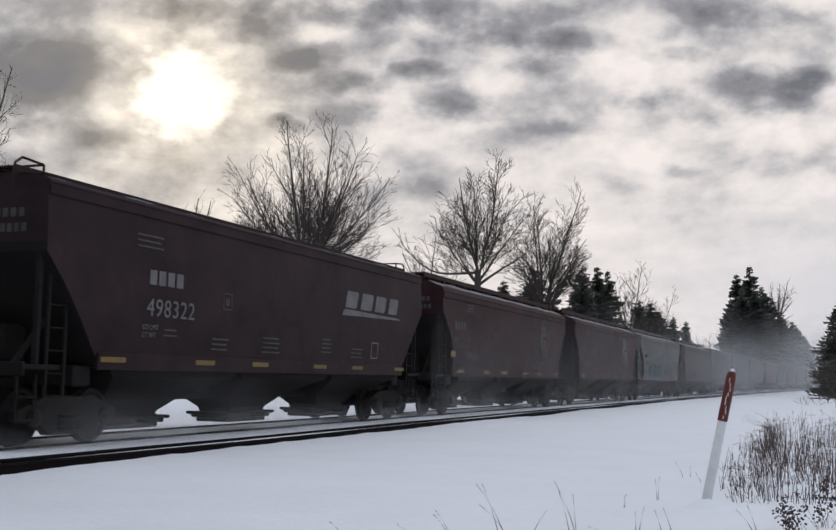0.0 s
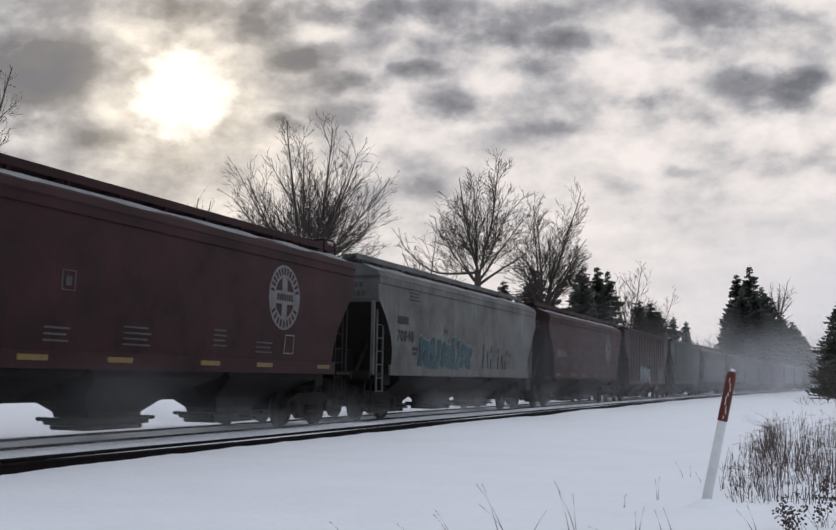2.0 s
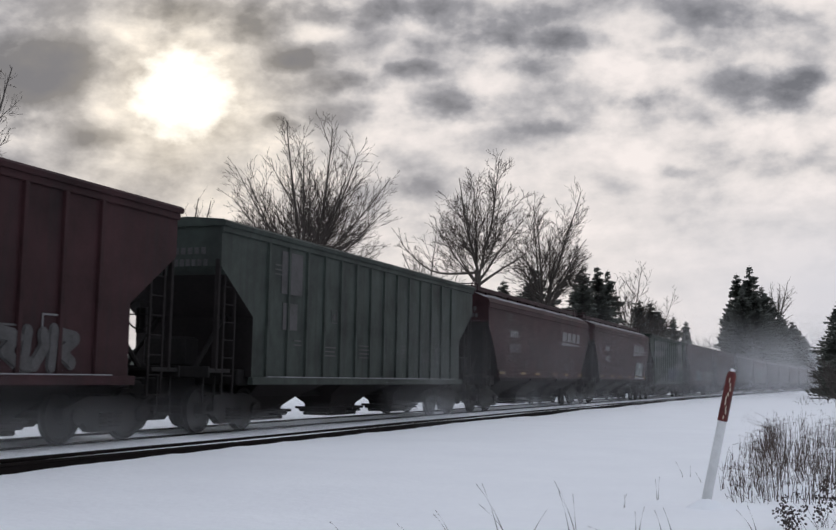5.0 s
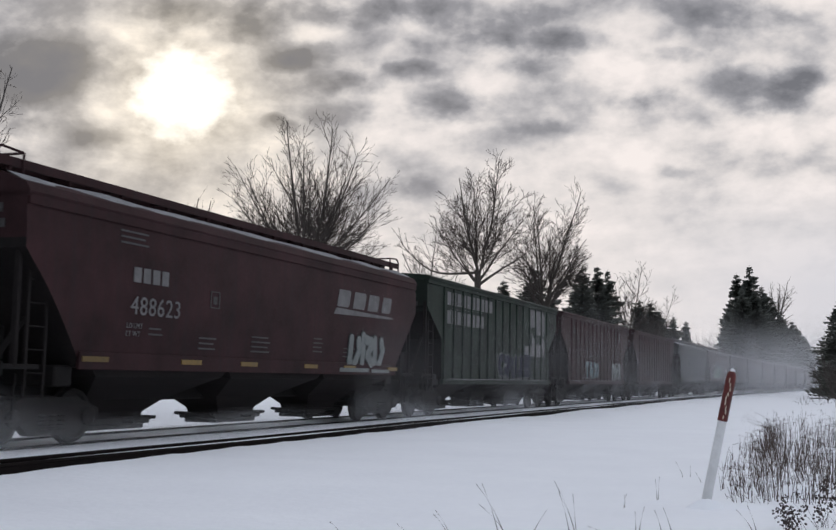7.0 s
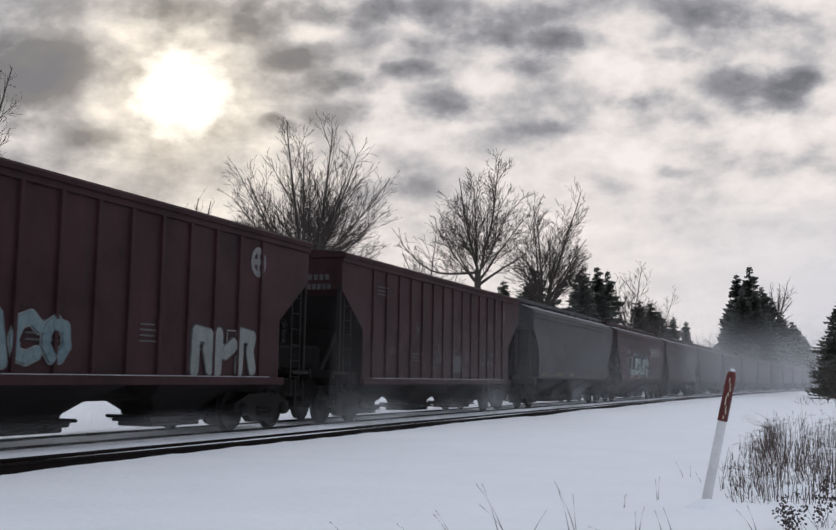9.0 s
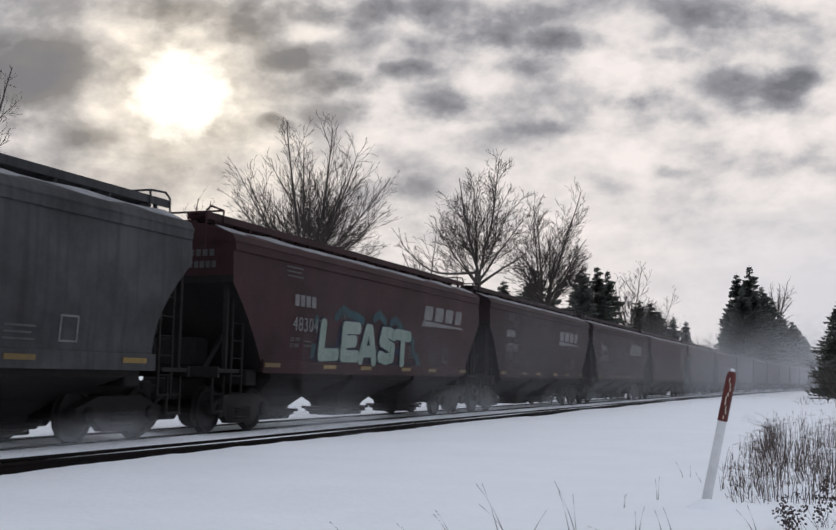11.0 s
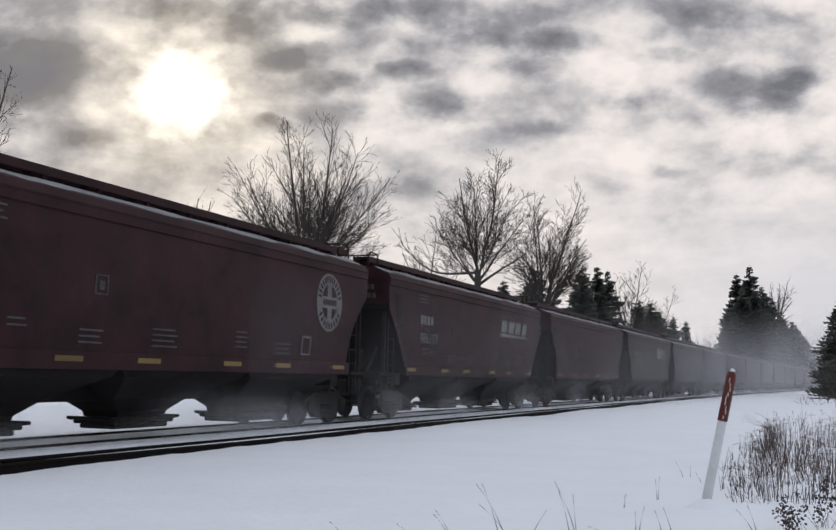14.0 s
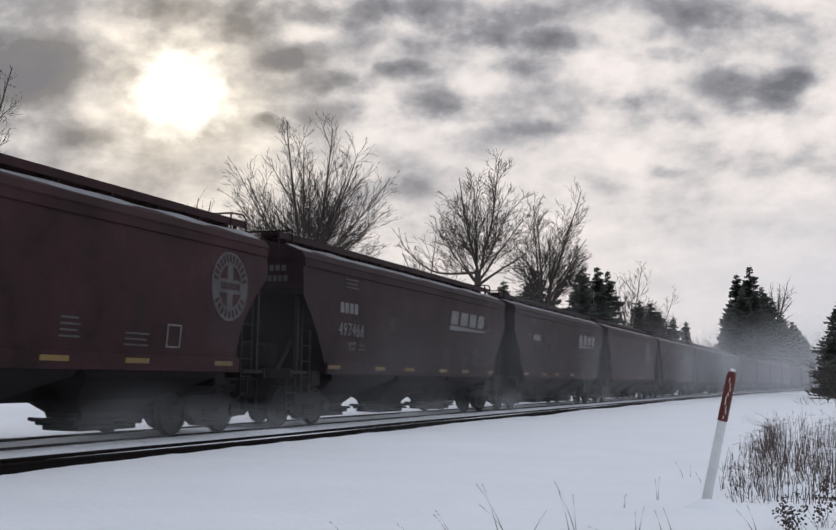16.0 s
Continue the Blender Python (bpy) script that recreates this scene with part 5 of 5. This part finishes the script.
# ---- the cloudy sky ----
def make_sky():
    m = bpy.data.materials.new("cloud_cover")
    m.use_nodes = True
    t = m.node_tree
    t.nodes.clear()
    coord = t.nodes.new("ShaderNodeTexCoord")
    sep = t.nodes.new("ShaderNodeSeparateXYZ")
    link(t, coord.outputs["Object"], sep.inputs[0])
    depth = math_node(t, "MULTIPLY", sep.outputs[2], -1.0)
    u = math_node(t, "DIVIDE", sep.outputs[0], depth)
    v = math_node(t, "DIVIDE", sep.outputs[1], depth)
    uv = t.nodes.new("ShaderNodeCombineXYZ")
    link(t, u, uv.inputs[0])
    link(t, v, uv.inputs[1])
    # clouds flatten and shrink towards the horizon
    up = math_node(t, "ADD", v, 0.24)
    flat = t.nodes.new("ShaderNodeCombineXYZ")
    link(t, math_node(t, "DIVIDE", u, up), flat.inputs[0])
    link(t, math_node(t, "DIVIDE", 0.55, up), flat.inputs[1])
    big = noise_node(t, vec_node(t, "MULTIPLY", flat.outputs[0], (1.0, 1.25, 1.0)), 3.0, 6.0, 0.55, 0.12)
    soft = noise_node(t, vec_node(t, "MULTIPLY", uv.outputs[0], (1.0, 1.45, 1.0)), 13.0, 5.0, 0.55, 0.12)
    dens = math_node(t, "ADD", math_node(t, "MULTIPLY", math_node(t, "SUBTRACT", big, 0.5), 0.40), math_node(t, "ADD", math_node(t, "MULTIPLY", soft, 0.46), 0.27))
    dens = math_node(t, "ADD", dens, math_node(t, "MULTIPLY", math_node(t, "SUBTRACT", v, 0.10), 0.22))
    dens = math_node(t, "ADD", math_node(t, "MULTIPLY", math_node(t, "SUBTRACT", dens, 0.5), math_node(t, "MINIMUM", math_node(t, "MAXIMUM", math_node(t, "MULTIPLY", math_node(t, "ADD", v, 0.10), 6.5), 0.35), 1.6)), 0.51)
    dens = math_node(t, "SUBTRACT", dens, math_node(t, "MINIMUM", math_node(t, "MAXIMUM", math_node(t, "MULTIPLY", math_node(t, "SUBTRACT", 0.07, v), 0.7), 0.0), 0.08))
    fine = noise_node(t, vec_node(t, "MULTIPLY", uv.outputs[0], (1.0, 1.4, 1.0)), 36.0, 4.0, 0.6, 0.1)
    dens = math_node(t, "ADD", dens, math_node(t, "MULTIPLY", math_node(t, "SUBTRACT", fine, 0.5), 0.16))
    # the larger banks, as (across, up, half width, half height, weight)
    banks = (
        (-0.356, 0.188, 0.046, 0.031, 0.26), (-0.381, 0.168, 0.030, 0.020, 0.16), (-0.224, 0.239, 0.035, 0.016, 0.20), (-0.152, 0.230, 0.037, 0.020, 0.18), (-0.092, 0.235, 0.022, 0.012, 0.15), (-0.039, 0.237, 0.027, 0.013, 0.22),
        (0.023, 0.237, 0.035, 0.014, 0.20), (-0.112, 0.195, 0.031, 0.013, 0.20), (-0.157, 0.210, 0.020, 0.012, 0.10), (-0.067, 0.173, 0.031, 0.010, 0.18), (-0.007, 0.179, 0.027, 0.009, 0.17), (-0.132, 0.132, 0.015, 0.006, 0.17),
        (0.033, 0.151, 0.037, 0.013, 0.15), (0.068, 0.212, 0.037, 0.013, 0.19), (0.143, 0.210, 0.035, 0.011, 0.17), (0.113, 0.188, 0.030, 0.010, 0.10), (0.212, 0.153, 0.030, 0.010, 0.12), (0.327, 0.164, 0.049, 0.018, 0.22),
        (0.364, 0.173, 0.025, 0.012, 0.12), (0.307, 0.141, 0.025, 0.010, 0.10), (0.227, 0.195, 0.037, 0.007, 0.11), (-0.301, 0.121, 0.027, 0.012, 0.12), (-0.376, 0.131, 0.030, 0.010, 0.08), (0.237, 0.088, 0.024, 0.007, 0.09),
        (0.138, 0.128, 0.040, 0.009, 0.08), (0.000, 0.072, 0.027, 0.011, 0.10), (0.302, 0.237, 0.070, 0.012, 0.11), (0.100, 0.233, 0.030, 0.011, 0.12), (-0.072, 0.143, 0.030, 0.009, 0.10), (0.068, 0.173, 0.031, 0.013, -0.10),
        (-0.029, 0.199, 0.021, 0.010, -0.10), (0.172, 0.103, 0.075, 0.016, -0.05), (-0.092, 0.218, 0.025, 0.009, -0.05), (0.197, 0.228, 0.035, 0.013, -0.06), (0.252, 0.123, 0.030, 0.009, -0.05), (-0.142, 0.083, 0.055, 0.020, -0.05),
        (-0.311, 0.218, 0.035, 0.015, -0.04), (0.367, 0.098, 0.040, 0.030, 0.05))
    ragged = vec_node(t, "MULTIPLY", vec_node(t, "SUBTRACT", noise_color(t, uv.outputs[0], 22.0), (0.5, 0.5, 0.5)), (0.034, 0.026, 0.0))
    place = vec_node(t, "ADD", uv.outputs[0], ragged)
    tatter = math_node(t, "ADD", math_node(t, "MULTIPLY", math_node(t, "SUBTRACT", soft, 0.5), 2.4), 1.0)
    for a, b, w, h, k in banks:
        off = vec_node(t, "MULTIPLY", vec_node(t, "SUBTRACT", place, (a, b, 0.0)), (1.0 / w, 1.0 / h, 0.0))
        r = vec_node(t, "LENGTH", off, None, 1)
        bump = math_node(t, "MULTIPLY", math_node(t, "SUBTRACT", 1.4, r, True), k * 1.30)
        dens = math_node(t, "ADD", dens, math_node(t, "MULTIPLY", bump, tatter))
    # thicker cover on the sun's side
    dens = math_node(t, "SUBTRACT", dens, math_node(t, "SUBTRACT", math_node(t, "MULTIPLY", u, 0.25), 0.012))
    col = ramp_node(t, dens, SKY_STOPS)
    cool = math_node(t, "MULTIPLY", math_node(t, "MULTIPLY", math_node(t, "SUBTRACT", u, 0.12), 4.0, True), math_node(t, "MULTIPLY", math_node(t, "SUBTRACT", 0.09, v), 9.0, True))
    col = mix_node(t, math_node(t, "MULTIPLY", cool, 0.62), col, (0.535, 0.560, 0.640))
    # veiled sun: the glow stays where the sun is while the cloud drifts over it
    geo = t.nodes.new("ShaderNodeNewGeometry")
    way = vec_node(t, "NORMALIZE", vec_node(t, "SUBTRACT", geo.outputs["Position"], EYE))
    c = vec_node(t, "DOT_PRODUCT", way, SUN_DIR, 1)
    ang = math_node(t, "ARCCOSINE", math_node(t, "MINIMUM", c, 0.999999))
    ang = math_node(t, "ADD", ang, math_node(t, "MULTIPLY", math_node(t, "SUBTRACT", soft, 0.5), 0.10))
    core = math_node(t, "MULTIPLY", math_node(t, "SUBTRACT", 0.046, ang), 24.0, True)
    halo = math_node(t, "POWER", math_node(t, "SUBTRACT", 1.0, math_node(t, "DIVIDE", ang, 0.21), True), 2.0)
    thin = math_node(t, "SUBTRACT", 1.25, dens, True)
    glow = mix_node(t, 1.0, mix_node(t, math_node(t, "MULTIPLY", halo, thin), (0, 0, 0), (0.60, 0.480, 0.24)), mix_node(t, core, (0, 0, 0), (0.8, 0.79, 0.74)), "ADD")
    total = mix_node(t, 1.0, col, glow, "ADD")
    em = t.nodes.new("ShaderNodeEmission")
    link(t, total, em.inputs["Color"])
    em.inputs["Strength"].default_value = 1.0
    clear = t.nodes.new("ShaderNodeBsdfTransparent")
    mix = t.nodes.new("ShaderNodeMixShader")
    mix.inputs[0].default_value = 0.985
    link(t, clear.outputs[0], mix.inputs[1])
    link(t, em.outputs[0], mix.inputs[2])
    out = t.nodes.new("ShaderNodeOutputMaterial")
    link(t, mix.outputs[0], out.inputs["Surface"])
    rad = 2400.0
    verts, faces = [], []
    nu, nv = 48, 26
    for j in range(nv + 1):
        for i in range(nu + 1):
            az, el = radians(-48 + 96 * i / nu), radians(-8 + 56 * j / nv)
            verts.append((rad * math.sin(az) * math.cos(el), rad * math.sin(el), -rad * math.cos(az) * math.cos(el)))
    for j in range(nv):
        for i in range(nu):
            a = j * (nu + 1) + i
            faces.append((a, a + 1, a + nu + 2, a + nu + 1))
    ob = new("sky_backdrop", mesh_of("sky_backdrop", verts, faces, m, True))
    tagged(ob, "broken grey cloud cover with a veiled winter sun", "sky", kind="structure")
    return ob


def noise_color(tree, vector, scale):
    n = tree.nodes.new("ShaderNodeTexNoise")
    n.inputs["Scale"].default_value = scale
    n.inputs["Detail"].default_value = 5.0
    link(tree, vector, n.inputs["Vector"])
    return n.outputs["Color"]


SKY_STOPS = [(0.34, (0.92, 0.845, 0.815)), (0.46, (0.745, 0.700, 0.685)), (0.56, (0.525, 0.508, 0.520)), (0.68, (0.305, 0.303, 0.328)), (0.86, (0.165, 0.168, 0.188))]
sky = make_sky()
SKY_BASE = CAM.copy()


# ---- blowing snow dust ----
def dust_material(name, DUST):
    m = bpy.data.materials.new(name)
    m.use_nodes = True
    t = m.node_tree
    t.nodes.clear()
    coord = t.nodes.new("ShaderNodeTexCoord")
    info = t.nodes.new("ShaderNodeObjectInfo")
    o = coord.outputs["Object"]
    sep = t.nodes.new("ShaderNodeSeparateXYZ")
    link(t, o, sep.inputs[0])
    flat = t.nodes.new("ShaderNodeCombineXYZ")
    link(t, sep.outputs[0], flat.inputs[0])
    link(t, sep.outputs[2], flat.inputs[1])
    r = vec_node(t, "LENGTH", flat.outputs[0], None, 1)
    shift = vec_node(t, "MULTIPLY", info.outputs["Location"], (0.0, 0.37, 0.0))
    n = noise_node(t, vec_node(t, "ADD", o, shift), 0.85, 2.0, 0.5, 0.2)
    edge = math_node(t, "POWER", math_node(t, "SUBTRACT", 1.0, math_node(t, "MULTIPLY", r, r), True), 2.0)
    wisp = math_node(t, "MULTIPLY", math_node(t, "SUBTRACT", n, 0.26), 2.1, True)
    alpha = math_node(t, "MULTIPLY", math_node(t, "MULTIPLY", edge, wisp), DUST)
    d = t.nodes.new("ShaderNodeBsdfDiffuse")
    d.inputs["Color"].default_value = (0.86, 0.87, 0.90, 1)
    tr = t.nodes.new("ShaderNodeBsdfTranslucent")
    tr.inputs["Color"].default_value = (0.86, 0.87, 0.90, 1)
    both = t.nodes.new("ShaderNodeMixShader")
    link(t, d.outputs[0], both.inputs[1])
    link(t, tr.outputs[0], both.inputs[2])
    clear = t.nodes.new("ShaderNodeBsdfTransparent")
    mix = t.nodes.new("ShaderNodeMixShader")
    link(t, alpha, mix.inputs[0])
    link(t, clear.outputs[0], mix.inputs[1])
    link(t, both.outputs[0], mix.inputs[2])
    out = t.nodes.new("ShaderNodeOutputMaterial")
    link(t, mix.outputs[0], out.inputs["Surface"])
    return m


def veil_mesh(mat, left):
    """A gently bellied veil of powder, soft towards its rim; it ends flat at `left`, where the cars pass."""
    nx, nz = 14, 12
    verts, faces = [], []
    for j in range(nz + 1):
        for i in range(nx + 1):
            x, z = left + (1 - left) * i / nx, -1 + 2 * j / nz
            verts.append((x, 0.10 * math.sin(2.2 * x + 0.7) * math.cos(1.3 * z), z))
    for j in range(nz):
        for i in range(nx):
            a = j * (nx + 1) + i
            faces.append((a, a + 1, a + nx + 2, a + nx + 1))
    return mesh_of("snow_dust", verts, faces, mat, True)


def make_dust():
    haze = veil_mesh(dust_material("blowing_snow", 0.19), -0.35)
    faint = veil_mesh(dust_material("faint_blowing_snow", 0.065), -0.35)
    mist = veil_mesh(dust_material("ground_drift", 0.22), -1.0)
    wisp = veil_mesh(dust_material("thin_blowing_snow", 0.14), -1.0)
    rng = random.Random(12)
    puffs = []
    spec = []
    y = 30.0
    while y < 330:                                      # beside the cars, broader and higher with distance
        wide = 1.6 + (y - 30) * 0.030 + rng.uniform(0, 0.8)
        high = 2.3 + (y - 30) * 0.034 + max(0.0, y - 80) * 0.022
        spec.append((faint if y < 84 else haze, y, 1.80 + 0.35 * wide, wide, high * rng.uniform(0.75, 1.25), 0, rng.uniform(0.5, 0.9), 0.55 if y < 90 else 0.30))
        y += rng.uniform(2.8, 3.8) + max(0.0, y - 70) * 0.045
    y = 6.0
    while y < 62:                                       # low drift along the foot of the train
        spec.append((mist, y, rng.uniform(1.72, 1.95), rng.uniform(2.6, 4.2), 0.30 + rng.uniform(0, 0.22) + y * 0.006, 90, rng.uniform(0.7, 1.3), 0.2))
        y += rng.uniform(2.2, 3.6) + y * 0.03
    y = 2.0
    while y < 60:                                       # drift on the lee side of the cars
        spec.append((mist, y, -rng.uniform(1.9, 2.3), rng.uniform(3.0, 4.5), rng.uniform(0.6, 1.0), 90, rng.uniform(0.7, 1.3), 0.3))
        y += rng.uniform(3.0, 4.5)
    for i in range(22):                                 # wisps torn along by the cars
        spec.append((wisp, 14 + i * 4.6 + rng.uniform(-1.5, 1.5), rng.uniform(1.76, 2.02), rng.uniform(1.8, 3.6), rng.uniform(0.5, 1.35), 90, rng.uniform(0.8, 2.2), rng.uniform(0.3, 0.6)))
    for me, y, off, w, h, turn, v, lift in spec:
        ob = new("snow_dust", me)
        tagged(ob, "drifting veil of powder snow whirled up by the train", "snow dust", group="snow dust along the train", kind="stuff")
        ob.scale = (w, 0.15 if turn else 1.0, h)
        puffs.append((ob, y, off, h * lift, v, turn))
    return puffs


puffs = make_dust()


# ---- everything that moves ----
def motions():
    times = [0.5 * i for i in range(33)]
    for i, car in enumerate(cars):
        s0 = middle(i)
        walk(car, [(t, car_pose(s0 - distance(t))) for t in times])
    spin = [k / 30 for k in range(481)]
    for i, car in enumerate(cars[:26]):
        for bogie in [c for c in car.children if c.name.startswith("bogie")]:
            for ws in [c for c in bogie.children if c.name.startswith("wheelset")]:
                y = ws.location.y
                walk(ws, [(t, pose(0, y, RADIUS, math.degrees(distance(t) / RADIUS) % 360.0)) for t in spin])
    walk(sky, [(0.0, SKY_BASE @ pose(0, 0, 0, 0, -0.35, 0)), (16.0, SKY_BASE @ pose(0, 0, 0, 0, 0.45, 0))])
    for ob, y, off, h, v, turn in puffs:
        walk(ob, [(t, Matrix.Translation(track(off + 0.03 * math.sin(t * 0.9 + y), y - v * t, h + 0.05 * math.sin(t * 1.7 + y * 2))) @ pose(0, 0, 0, 0, 0, turn)) for t in [2.0 * i for i in range(9)]])


motions()
